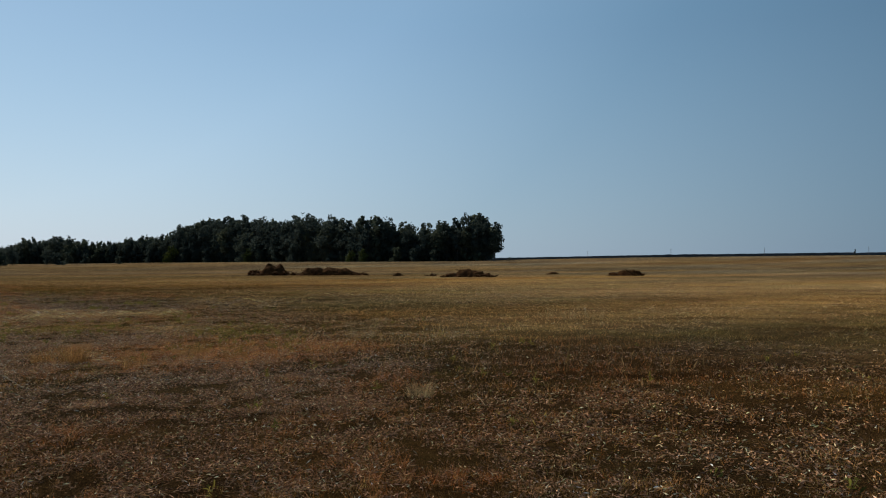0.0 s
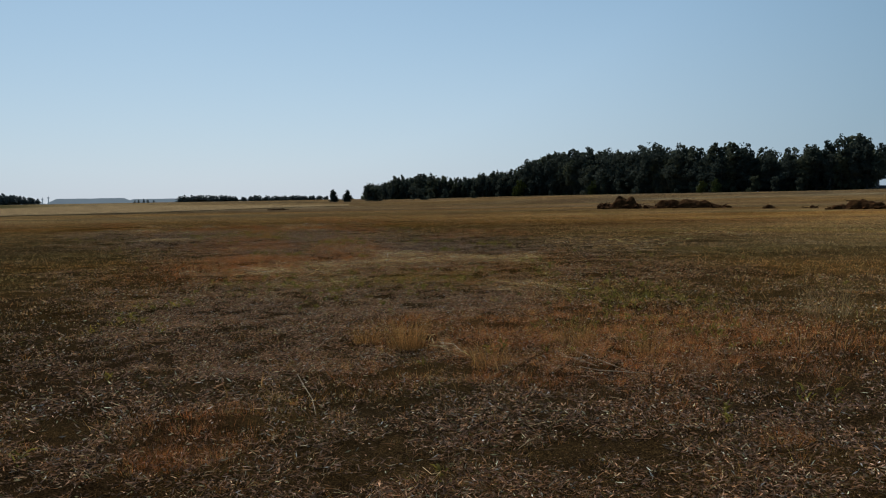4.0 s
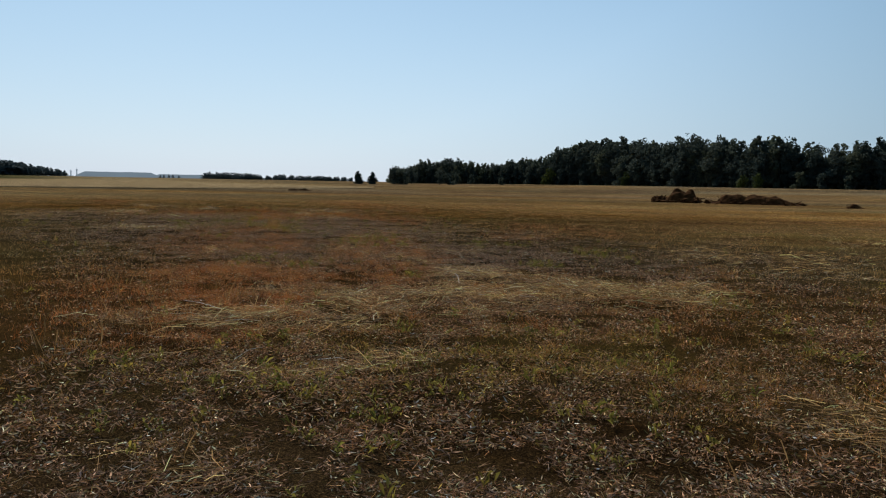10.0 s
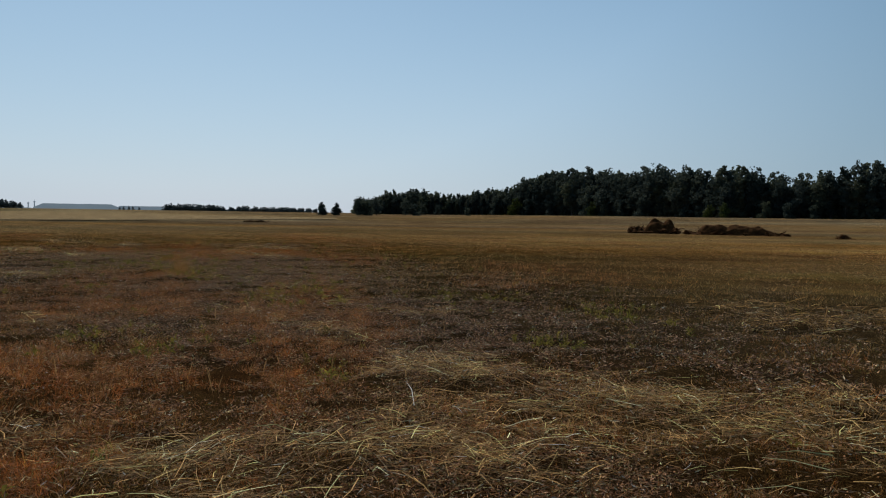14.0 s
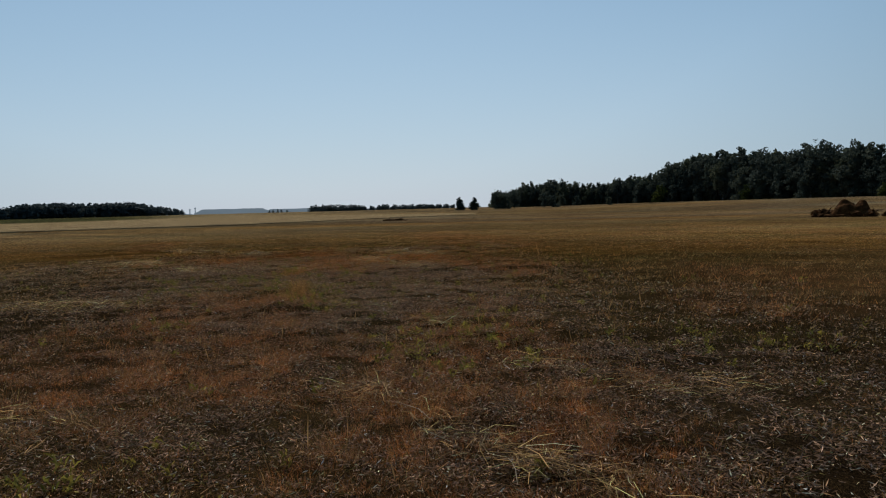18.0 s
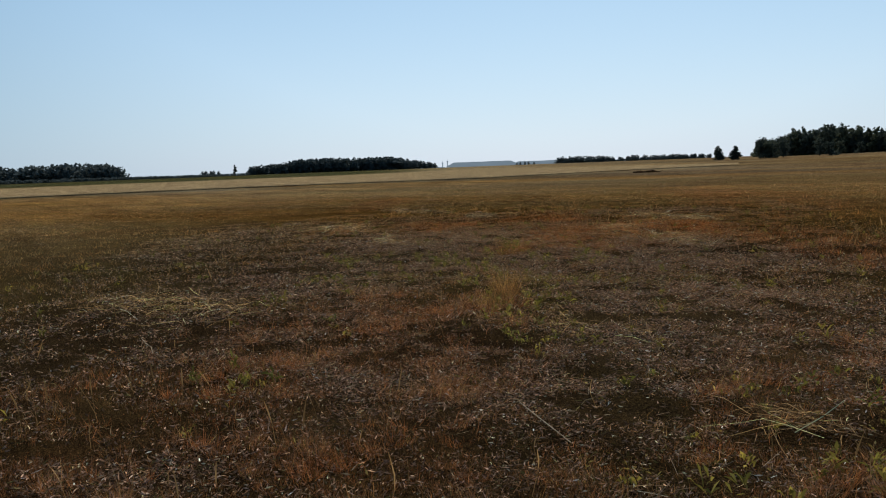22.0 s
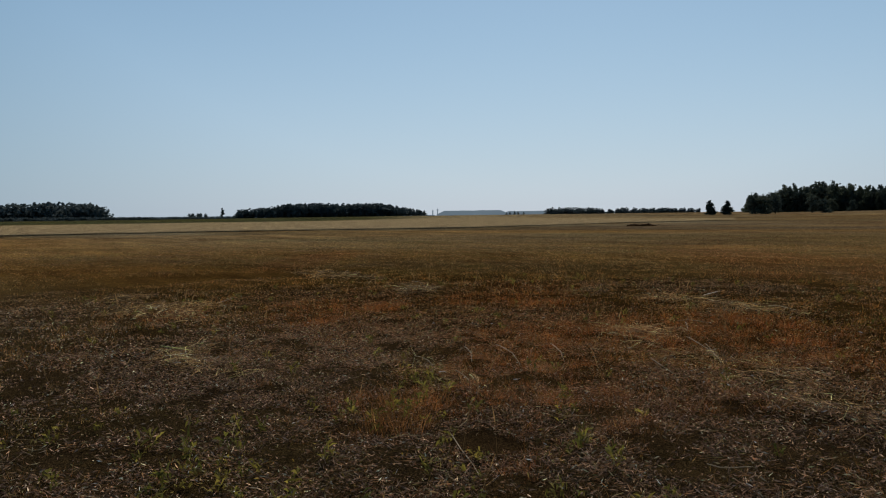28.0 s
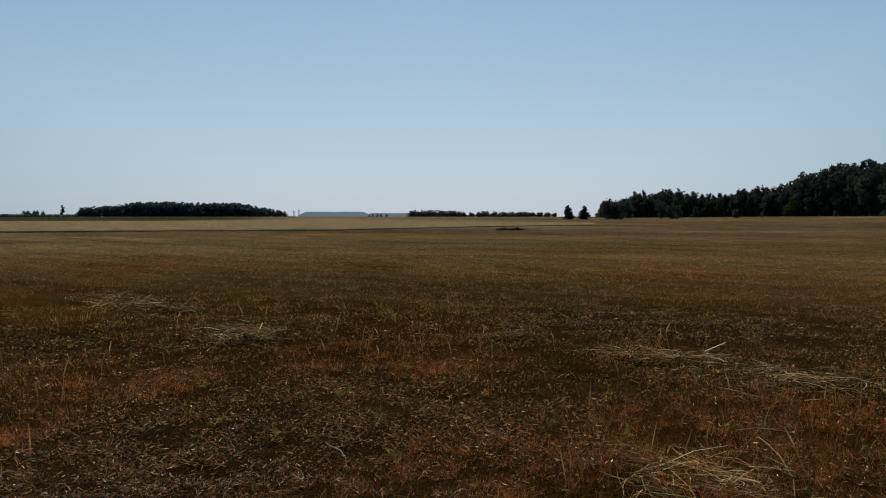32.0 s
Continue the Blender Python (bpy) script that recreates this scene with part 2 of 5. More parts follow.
def gz(x, y):
    """Height of the land."""
    x, y = np.asarray(x, float), np.asarray(y, float)
    dx, dy = x + 10, y - 20
    r, az = np.hypot(dx, dy), np.degrees(np.arctan2(-dx, dy))
    k = np.clip((r - 80) / np.interp(az, (-180, 14, 22, 28, 120, 180), (180, 180, 380, 600, 600, 180)), 0, 1)
    k = k * k * (3 - 2 * k)
    far = k * (1.5 + np.interp(az, RISE_AT, RISE) / 1000 * np.minimum(r, 1900))
    near = np.clip(1 - r / 120, 0, 1)
    lumps = near * (0.08 * (fnoise(x * 0.9, y * 0.9, 3) - 0.5) + 0.055 * (vnoise(x * 2.3, y * 2.3, 8) - 0.5))
    return far + lumps


def at(x, y, sink=0.0):
    return Vector((x, y, float(gz(x, y)) - sink))


# ------------------------------------------------------------ what grows where: x, y, half the width across the walk, half the length along it
RUST_SOUTH = ((1.5, 5.5, 0.38, 0.31), (4.3, 12.2, 1.63, 3.01), (-1.5, 7, 0.32, 0.46), (0.6, 10, 0.48, 0.64), (0.4, 10.1, 0.21, 0.69), (-0.5, 10, 0.1, 0.32), (-4, 8.8, 0.3, 0.45), (-2.1, 11, 0.24,
              0.31), (-2.9, 11, 0.15, 0.23), (-3.6, 10.6, 0.35, 0.33), (-0.8, 13.7, 1.02, 1.31), (-1.6, 13.1, 1.36, 2.36), (-3.5, 12.5, 0.83, 0.82), (-2.5, 14.3, 1.71, 1.24), (-4.7, 13.4, 0.17,
              0.23), (-8.6, 21, 0.19, 0.25), (-11.4, 18.7, 1.31, 2.34), (-11.2, 19.4, 0.44, 0.89), (-12.2, 19.7, 1.76, 3.01))
RUST_MIDDLE = ((-11.1, 22, 0.29, 0.27), (-11.5, 22.4, 0.9, 1.11), (-11.1, 23.1, 0.33, 1.17), (-11.6, 23.6, 0.73, 1.89), (-12.8, 23.6, 0.35, 0.23), (-12.3, 25.1, 0.87, 2.44), (-14.1, 25.2, 0.3, 0.25),
               (-12.8, 26.9, 0.17, 0.24), (-13.8, 26.6, 0.83, 4.75), (-15.4, 25.8, 0.62, 1.25), (-16.3, 25.2, 1.64, 2.09), (-16.3, 26.3, 0.66, 0.91), (-18.2, 26.8, 1.56, 3.27), (-12.2, 32.9, 1.27,
               1.96), (-18.9, 26.2, 0.62, 1.05), (-12.4, 36.2, 1.3, 3.27), (-19.8, 29.5, 0.28, 0.31), (-19.6, 30, 0.34, 0.84), (-19.6, 37.1, 0.5, 2.67))
RUST_NORTH = ((-19.5, 37.4, 0.55, 1.32), (-22.8, 34.3, 0.33, 1), (-23.4, 33.8, 0.43, 0.68), (-22.2, 35.4, 0.58, 0.96), (-20.1, 37.8, 0.43, 1.16), (-20.1, 38.4, 0.59, 1.49), (-19.9, 38.8, 0.62, 2.38),
              (-23.9, 36, 0.76, 1.14), (-25, 37.2, 0.89, 0.85), (-23.8, 39.1, 1.04, 1.66), (-28.9, 36.3, 0.62, 1.43), (-30.7, 34.5, 0.5, 0.94), (-29.4, 37.1, 0.89, 1.2), (-28.1, 40.3, 0.56, 1.47),
              (-28.6, 39.9, 0.81, 0.89), (-29.5, 41.7, 0.8, 1.07), (-28.3, 48.1, 0.95, 1.63), (-30.3, 52.9, 1.81, 7.9), (-42.4, 43.8, 0.92, 5.05))
RUST = RUST_SOUTH + RUST_MIDDLE + RUST_NORTH
DARK_SOUTH = ((3.5, 7.3, 1.86, 1.65), (6.8, 11.8, 1.29, 2.43), (-0.5, 6, 1.31, 0.72), (0.2, 7.2, 1.03, 0.47), (-1.2, 8.6, 2.01, 1.81), (-0.3, 10.9, 1.56, 1.15), (-1.7, 10, 1.55, 0.69), (-5.2, 8.7,
              0.99, 3.65), (-6.2, 11.2, 1.56, 2.21), (-5.8, 13.6, 0.7, 1.28), (-4.9, 15, 1.13, 1.2), (-7.2, 12.9, 1.16, 2.29), (-4.6, 15.9, 0.75, 0.42), (-6.9, 13.9, 1, 1.64), (-6.9, 15.3, 1.41,
              1.85), (-8.7, 15.2, 0.97, 1.62), (-3.2, 21, 1.84, 1.92), (-8, 18.5, 0.29, 0.54), (-7, 19.6, 0.38, 0.33))
DARK_MIDDLE = ((-8.3, 20, 0.73, 0.7), (-7.8, 20.7, 0.49, 0.4), (-4.7, 24, 0.38, 1.22), (-6.4, 24.2, 0.56, 0.69), (-10.6, 20.6, 1.37, 0.69), (-12.2, 22.4, 0.79, 0.74), (-9.5, 25.7, 2.09, 2.32), (-12.3,
               24.7, 0.63, 1), (-11.1, 26, 0.91, 1.65), (-13.9, 23.6, 0.51, 0.84), (-11.5, 27, 1.38, 1.82), (-13.5, 26.5, 1.33, 0.81), (-17.1, 24.6, 0.24, 0.41), (-16, 27, 0.15, 0.17), (-17.5, 25.8,
               0.44, 0.79), (-17, 29, 2.63, 1.32), (-18.3, 27.9, 0.43, 1.36), (-17.3, 30.9, 1.39, 2.87), (-20.3, 28, 0.58, 0.89))
DARK_NORTH = ((-21.5, 27.2, 1.59, 2.39), (-19.4, 31.4, 0.67, 0.37), (-23.2, 29.4, 1.43, 1.85), (-21.5, 32.8, 0.77, 0.72), (-21, 33.9, 2.19, 1.52), (-23, 32.1, 1.65, 1.27), (-20.4, 35.5, 1.53, 2.41),
              (-26.4, 32.7, 1.09, 1.75), (-25.6, 34.1, 0.93, 2.04), (-30.3, 31.1, 1.29, 3.33), (-26.8, 35.3, 1.65, 1.65), (-26.6, 37.3, 1.29, 1.19), (-25.8, 38.9, 0.61, 0.52), (-26.7, 38.6, 0.9,
              0.76), (-29.8, 38.1, 0.57, 1.13), (-31.6, 37.3, 0.9, 0.86), (-27.2, 44.2, 1.37, 1.47), (-25.4, 47.5, 0.29, 3.15))
DARK = DARK_SOUTH + DARK_MIDDLE + DARK_NORTH
GREEN_SOUTH = ((-2.4, 13, 0.43, 0.92), (-2.4, 16.1, 0.89, 2.71), (-3.4, 16.5, 0.14, 0.52), (-8.5, 13, 0.29, 1.29), (-7.1, 16.3, 1.13, 1.51), (-8.6, 15.4, 0.41, 0.81), (-7.8, 16.4, 0.11, 0.57), (-7.6,
               17.2, 1.97, 1.33), (-9.6, 15.8, 0.31, 0.58), (-5.2, 20.2, 0.39, 1.52), (-6.5, 19.1, 0.57, 0.7), (-8.4, 18.7, 0.17, 0.23), (-10.4, 19.5, 0.11, 0.31), (-10.5, 22.2, 0.1, 0.47), (-9, 24.8,
               0.36, 0.57))
GREEN_MIDDLE = ((-13, 22.7, 0.74, 0.91), (-13.6, 22.3, 0.24, 0.84), (-14.2, 22.7, 0.18, 0.22), (-9.1, 28.1, 0.61, 1.64), (-13.1, 26.6, 0.12, 0.13), (-12, 28.6, 0.85, 0.82), (-14.5, 27.8, 0.86, 2.39),
                (-15.5, 27.5, 0.33, 0.17), (-18.4, 26.5, 0.29, 0.91), (-16.7, 28.6, 0.32, 0.47), (-21.2, 28.5, 0.35, 0.48), (-18.7, 31.5, 0.18, 1.08), (-19.5, 30.9, 0.18, 0.78), (-18.9, 32, 0.24,
                0.54), (-20.4, 31.2, 0.56, 3.12))
GREEN_NORTH = ((-19, 32.7, 0.67, 0.36), (-20, 32.2, 0.2, 0.38), (-22.1, 30.2, 0.68, 0.63), (-22.6, 32.5, 0.79, 1.66), (-22.1, 33.1, 0.24, 0.24), (-21.4, 34.1, 0.15, 0.47), (-21.7, 34.1, 0.29, 1.11),
               (-24.1, 31.7, 1.01, 0.71), (-23, 33.3, 0.69, 0.8), (-22.9, 33.8, 0.34, 1.03), (-22.9, 34.7, 0.18, 0.45), (-24, 34.6, 0.16, 0.36), (-23.3, 35.5, 0.14, 0.27))
GREEN = GREEN_SOUTH + GREEN_MIDDLE + GREEN_NORTH
# swaths of cut straw: both ends and half the width
WINDROWS_SOUTH = ((-3.7, 12, -3.2, 11.6, 0.16), (-4.7, 16.8, -3.9, 16.8, 0.26), (-4.6, 17.1, -3.3, 16.6, 0.41), (-8.2, 14.3, -7.1, 14.5, 0.16), (-8.2, 16.4, -7.7, 17.4, 0.31), (-8.7, 16.1, -8.3, 16.5,
                  0.19), (-9.1, 17.4, -8.9, 18.1, 0.14), (-8.9, 18.1, -9.1, 19.2, 0.25), (-10.6, 17, -9.8, 18.1, 0.72), (-9.9, 17.7, -9.8, 18.8, 0.21), (-10.3, 17.4, -10.1, 18.5, 0.42), (-10.9, 16.8,
                  -10.4, 17.4, 0.31), (-8.3, 19.6, -8, 19.2, 0.08), (-9.2, 19.1, -8.6, 21.5, 0.9), (-9.1, 20.3, -8.5, 20, 0.07), (-8.8, 20.6, -8.3, 21.3, 0.17))
WINDROWS_MIDDLE = ((-10.2, 19.4, -9.6, 20, 0.16), (-6.6, 23, -6.1, 22.9, 0.28), (-9, 20.7, -6, 22.2, 0.9), (-9.2, 20.6, -8.2, 20.3, 0.28), (-10.4, 19.5, -9.4, 20.5, 0.35), (-6.4, 23.5, -6.1, 22.5, 0.24),
                   (-8.4, 22.4, -6.9, 22.1, 0.28), (-8.8, 22, -7, 22.6, 0.42), (-11.5, 19.8, -10.4, 19.5, 0.17), (-9, 22.5, -6.7, 22.3, 0.81), (-5.8, 26.3, -4.4, 26.3, 0.65), (-10, 22.3, -8.8, 22.8,
                   0.18), (-10.1, 22.6, -9.2, 22.6, 0.28), (-10.2, 23.1, -9.2, 23.1, 0.35), (-10.2, 23.3, -9.4, 22.7, 0.23), (-7, 27.6, -4.7, 28.3, 0.9))
WINDROWS_NORTH = ((-11.6, 24, -11, 23.9, 0.19), (-11.9, 24.3, -11.3, 24.2, 0.16), (-12, 24.2, -11.4, 24.1, 0.14), (-7.5, 29.3, -3.9, 29.6, 0.9), (-12.3, 26.2, -11.4, 26.9, 0.24), (-13.5, 25.1, -12.4,
                  24.4, 0.14), (-13.8, 24.8, -13.7, 25.3, 0.18), (-3.5, 35.3, -1.8, 35, 0.9), (-15.6, 23.2, -14.8, 23.2, 0.28), (-13.3, 26.4, -12.4, 27, 0.18), (-14.5, 25.2, -14, 25.1, 0.07), (-15.7,
                  28.6, -15.1, 28.6, 0.13), (-18.3, 29.9, -17.4, 29.8, 0.24), (-22.9, 27.1, -21.2, 27.9, 0.63), (-21.3, 36.3, -20.7, 36, 0.2), (-26.2, 33.2, -25.2, 33.4, 0.19))
WINDROWS_END = ((-26.3, 33.2, -26.5, 33.5, 0.23), (-26.7, 33.3, -27, 33.9, 0.21), (-22.9, 37.2, -21.6, 36.8, 0.31), (-24.9, 35.2, -23.5, 34.7, 0.1), (-24.6, 38, -23.7, 37.8, 0.38), (-24.8, 38.2, -23.9,
                38.2, 0.18), (-29.8, 34.2, -31.1, 35.2, 0.6), (-30.9, 34.1, -31.2, 35.2, 0.45), (-25.1, 41, -24.1, 41.4, 0.35), (-32.7, 34.5, -33.5, 35.3, 0.56), (-26.4, 41.1, -25.5, 41.6, 0.22),
                (-30.7, 39.3, -30.3, 39.6, 0.27), (-30.9, 39.4, -30.3, 39.5, 0.52), (-28.4, 41.9, -27.6, 41.7, 0.27), (-36.1, 40.5, -33.5, 40.1, 0.61))
WINDROWS = WINDROWS_SOUTH + WINDROWS_MIDDLE + WINDROWS_NORTH + WINDROWS_END
RUST_C, PALE_C, GREEN_C, GREY_C, DRY_C = (np.array(c) for c in ((0.325, 0.147, 0.050), (0.50, 0.36, 0.19), (0.21, 0.16, 0.040), (0.27, 0.153, 0.070), (0.285, 0.165, 0.052)))


def spots(x, y, places):
    """How far each place lies inside one of the patches, 0 to 1, with frayed edges."""
    w = np.zeros_like(x)
    fx, fy = 0.7 * (fnoise(x * 1.1, y * 1.1, 41) - 0.5), 0.7 * (fnoise(x * 1.1, y * 1.1, 47) - 0.5)
    for px, py, half, deep in places:
        turn = radians(float(np.interp(py - px - 7, (-6, 4, 10, 16, 22, 27, 33, 40, 46, 52, 62), (3, 16, 23, 20, 25, 22, 30, 43, 52, 50, 48))))
        reach = 1.7 * max(half, deep) + 0.8
        near = (np.abs(y - py) < reach) & (np.abs(x - px) < reach)
        fray = min(1.0, 0.35 + min(half, deep))
        dx, dy = x[near] + fx[near] * fray - px, y[near] + fy[near] * fray - py
        u, v = dx * math.cos(turn) + dy * math.sin(turn), dy * math.cos(turn) - dx * math.sin(turn)
        d2 = (u / (1.1 * half + 0.06)) ** 2 + (v / (1.1 * deep + 0.06)) ** 2
        w[near] = np.maximum(w[near], np.exp(-d2 * d2))
    return w


def swathed(x, y):
    """How thickly cut straw lies at each place, 0 to 1."""
    w = np.zeros_like(x)
    for x0, y0, x1, y1, half in WINDROWS:
        ln2 = (x1 - x0) ** 2 + (y1 - y0) ** 2
        near = (np.abs(x - (x0 + x1) / 2) < abs(x1 - x0) / 2 + 2 * half) & (np.abs(y - (y0 + y1) / 2) < abs(y1 - y0) / 2 + 2 * half)
        k = np.clip(((x[near] - x0) * (x1 - x0) + (y[near] - y0) * (y1 - y0)) / ln2, 0, 1)
        d = np.hypot(x[near] - x0 - k * (x1 - x0), y[near] - y0 - k * (y1 - y0)) / (half + 0.05)
        w[near] = np.maximum(w[near], np.exp(-d * d))
    return w


def grown(x, y):
    """Shares of rust grass, pale straw, green weeds, bare litter and plain dry grass at each place."""
    n1, n2 = fnoise(x * 0.33, y * 0.33, 11), fnoise(x * 0.27 + 5, y * 0.27, 21)
    n3, n4 = fnoise(x * 0.4 - 3, y * 0.4, 31), fnoise(x * 0.45, y * 0.45 + 7, 61)
    n5 = fnoise(x * 0.05, y * 0.08, 71)
    crumb = np.clip((fnoise(x * 1.5, y * 1.5, 131) - 0.34) * 3.6, 0.05, 1)
    crumb2 = np.clip((fnoise(x * 1.9 + 4, y * 1.9, 137) - 0.31) * 3.6, 0.2, 1)
    crumb3 = np.clip((fnoise(x * 2.3 - 6, y * 2.3, 139) - 0.30) * 3.6, 0.3, 1)
    n6, n7 = fnoise(x * 0.10 + y * 0.03, y * 0.16 - x * 0.05, 141), fnoise(x * 0.08 + 9, y * 0.15 - x * 0.05, 147)
    rust = crumb2 * np.clip(1.8 * spots(x, y, RUST) + np.clip((n1 - 0.64) * 3, 0, 0.15) + np.clip((n6 - 0.62) * 4, 0, 0.2), 0, 2.0)
    pale = crumb * np.clip(0.3 * swathed(x, y) + np.clip((n2 - 0.75) * 4, 0, 0.1), 0, 1)
    green = crumb2 * np.clip(0.55 * spots(x, y, GREEN) + np.clip((n3 - 0.68) * 4, 0, 0.3) + np.clip((n7 - 0.6) * 5, 0, 0.35), 0, 1)
    grey = crumb3 * np.clip(1.7 * spots(x, y, DARK) + np.clip((n4 - 0.6) * 4, 0, 0.4), 0, 1.8)
    dry = 0.26 + 0.6 * n5
    w = np.stack([rust, pale, green, grey, dry], -1)
    return w / w.sum(-1, keepdims=True)


G_X0, G_Y0, G_STEP, G_N = -82.0, -12.0, 0.15, 860
_gx, _gy = (a.ravel() for a in np.meshgrid(G_X0 + G_STEP * np.arange(G_N), G_Y0 + G_STEP * np.arange(G_N)))
G_MAP = grown(_gx, _gy)


def growth(x, y):
    """The shares, looked up on a fine plan of the field."""
    i, j = np.rint((x - G_X0) / G_STEP).astype(int), np.rint((y - G_Y0) / G_STEP).astype(int)
    inside = (i >= 0) & (i < G_N) & (j >= 0) & (j < G_N)
    w = G_MAP[np.clip(j, 0, G_N - 1) * G_N + np.clip(i, 0, G_N - 1)]
    return np.where(inside[:, None], w, np.array((0.1, 0.1, 0.05, 0.15, 0.6)))


def tint_of(w, straw=1.0):
    return w[:, :1] * RUST_C + w[:, 1:2] * PALE_C * straw + w[:, 2:3] * GREEN_C + w[:, 3:4] * GREY_C + w[:, 4:] * DRY_C


def far_tint(x, y):
    """The open field farther out: browner close by, straw-pale strips towards the woods."""
    dx, dy = x + 10, y - 20
    r, az = np.hypot(dx, dy), np.degrees(np.arctan2(-dx, dy))
    strips = fnoise(x * 0.02 + 3, y * 0.055, 81)
    rusty = fnoise(x * 0.03, y * 0.06 + 4, 86)[:, None]
    olive, wheat, russet, scrub = np.array((0.112, 0.074, 0.033)), np.array((0.235, 0.175, 0.098)), np.array((0.125, 0.073, 0.035)), np.array((0.045, 0.045, 0.018))
    k = np.clip((strips - 0.42) * 3.2, 0, 1) * 0.45 + 0.12 * np.clip((14 - az) / 14, 0, 1)
    crop = np.clip((r - 104) / 10, 0, 1) * np.clip((az - 34) / 20, 0, 1)
    k = np.maximum(np.clip(k, 0, 0.85), crop)[:, None]
    c = olive * (1 - k) + wheat * k
    m = np.clip((rusty - 0.52) * 4, 0, 0.7) * (1 - crop[:, None])
    c = c * (1 - m) + russet * m
    low = (np.clip((r - np.interp(az, (50, 58), (305, 236))) / 12, 0, 1) * np.clip((az - 50) / 5, 0, 1))[:, None]
    return c * (1 - low) + scrub * low


WALKED = ((1.3, 0.4), (-0.8, 5.6), (-4.8, 11.6), (-8.0, 18.0), (-11.6, 22.9), (-15.4, 27.1), (-19.0, 31.0), (-22.5, 34.0), (-28.0, 39.5))


def bands(x, y):
    """Broad uneven bands across the field, -1 to 1."""
    u, v = x * -0.42 + y * 0.91, x * 0.91 + y * 0.42
    return np.clip((fnoise(v * 0.035, u * 0.13, 171, 4) - 0.5) * 4.5, -1, 1), np.clip((fnoise(v * 0.03 + 7, u * 0.10, 177, 3) - 0.5) * 4.5, -1, 1)


def off_walk(x, y):
    """Distance from the walked line."""
    off = np.full_like(x, 1e9)
    for (ax, ay), (bx, by) in zip(WALKED, WALKED[1:]):
        k = np.clip(((x - ax) * (bx - ax) + (y - ay) * (by - ay)) / ((bx - ax) ** 2 + (by - ay) ** 2), 0, 1)
        off = np.minimum(off, np.hypot(x - ax - k * (bx - ax), y - ay - k * (by - ay)))
    return off


def sward_tone(x, y):
    """How pale the sward is: varies along the walk, rises off it, most to the east, and is banded."""
    off = off_walk(x, y)
    east = np.clip((x + 4) / 7, 0, 1) * np.clip((y - 12) / 8, 0, 1)
    lie, _ = bands(x, y)
    return np.interp(y - x, (2, 8, 14, 18, 22, 29, 38, 45, 50, 56, 60, 68), (1.4, 1.05, 1.36, 1.08, 0.98, 0.92, 0.88, 1.06, 0.98, 0.86, 0.95, 0.98)) * (1 + (0.03 + 0.3 * east) * np.clip((off - 5) / 9, 0, 1)) * (1 + 0.26 * lie)


def mesh_of(name, verts, tris, material, tint=None, smooth=False):
    """One mesh from arrays of corners and triangles."""
    me = bpy.data.meshes.new(name)
    me.vertices.add(len(verts))
    me.vertices.foreach_set("co", np.ascontiguousarray(verts, np.float32).ravel())
    me.loops.add(tris.size)
    me.loops.foreach_set("vertex_index", np.ascontiguousarray(tris, np.int32).ravel())
    me.polygons.add(len(tris))
    me.polygons.foreach_set("loop_start", np.arange(len(tris), dtype=np.int32) * tris.shape[1])
    me.polygons.foreach_set("loop_total", np.full(len(tris), tris.shape[1], np.int32))
    if smooth:
        me.polygons.foreach_set("use_smooth", np.ones(len(tris), bool))
    me.materials.append(material)
    me.update(calc_edges=True)
    if tint is not None:
        a = me.color_attributes.new("tint", "FLOAT_COLOR", "POINT")
        a.data.foreach_set("color", np.concatenate([tint, np.ones((len(tint), 1))], 1).astype(np.float32).ravel())
    return me


# ------------------------------------------------------------ ground
def spread(lo, hi, step, reach, grow=1.11):
    mid = list(np.arange(lo, hi + step / 2, step))
    a, d, up = hi, step, []
    while a < reach:
        d *= grow
        a += d
        up.append(a)
    a, d, down = lo, step, []
    while a > -reach:
        d *= grow
        a -= d
        down.append(a)
    return np.array(down[::-1] + mid + up)


gx, gy = spread(-46, 14, 0.22, 4300), spread(2, 56, 0.22, 4300)
GX, GY = np.meshgrid(gx, gy)
gxs, gys = GX.ravel(), GY.ravel()
nx, ny = len(gx), len(gy)
i0 = (np.arange(ny - 1)[:, None] * nx + np.arange(nx - 1)[None]).ravel()
quads = np.stack([i0, i0 + 1, i0 + 1 + nx, i0 + nx], 1)
rr = np.hypot(gxs + 10, gys - 20)
blend = np.clip((rr - 50) / 50, 0, 1)[:, None]
# dark soil near the walk, with shade between the blades put into its tint
soil = tint_of(growth(gxs, gys), 0.4) * ((0.13 + 0.45 * np.clip((off_walk(gxs, gys) - 5) / 24, 0, 1)) * sward_tone(gxs, gys))[:, None]
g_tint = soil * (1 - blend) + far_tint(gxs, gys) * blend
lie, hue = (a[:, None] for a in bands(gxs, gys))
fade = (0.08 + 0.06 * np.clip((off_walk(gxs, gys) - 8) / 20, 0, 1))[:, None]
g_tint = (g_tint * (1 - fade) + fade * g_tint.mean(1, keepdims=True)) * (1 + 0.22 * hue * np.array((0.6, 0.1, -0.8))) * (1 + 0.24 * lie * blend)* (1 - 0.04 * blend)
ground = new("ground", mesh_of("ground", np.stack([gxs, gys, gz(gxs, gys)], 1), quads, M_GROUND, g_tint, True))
tagged(ground, "mown dry steppe field of brown, rust and straw-coloured thatch", "ground", kind="structure")


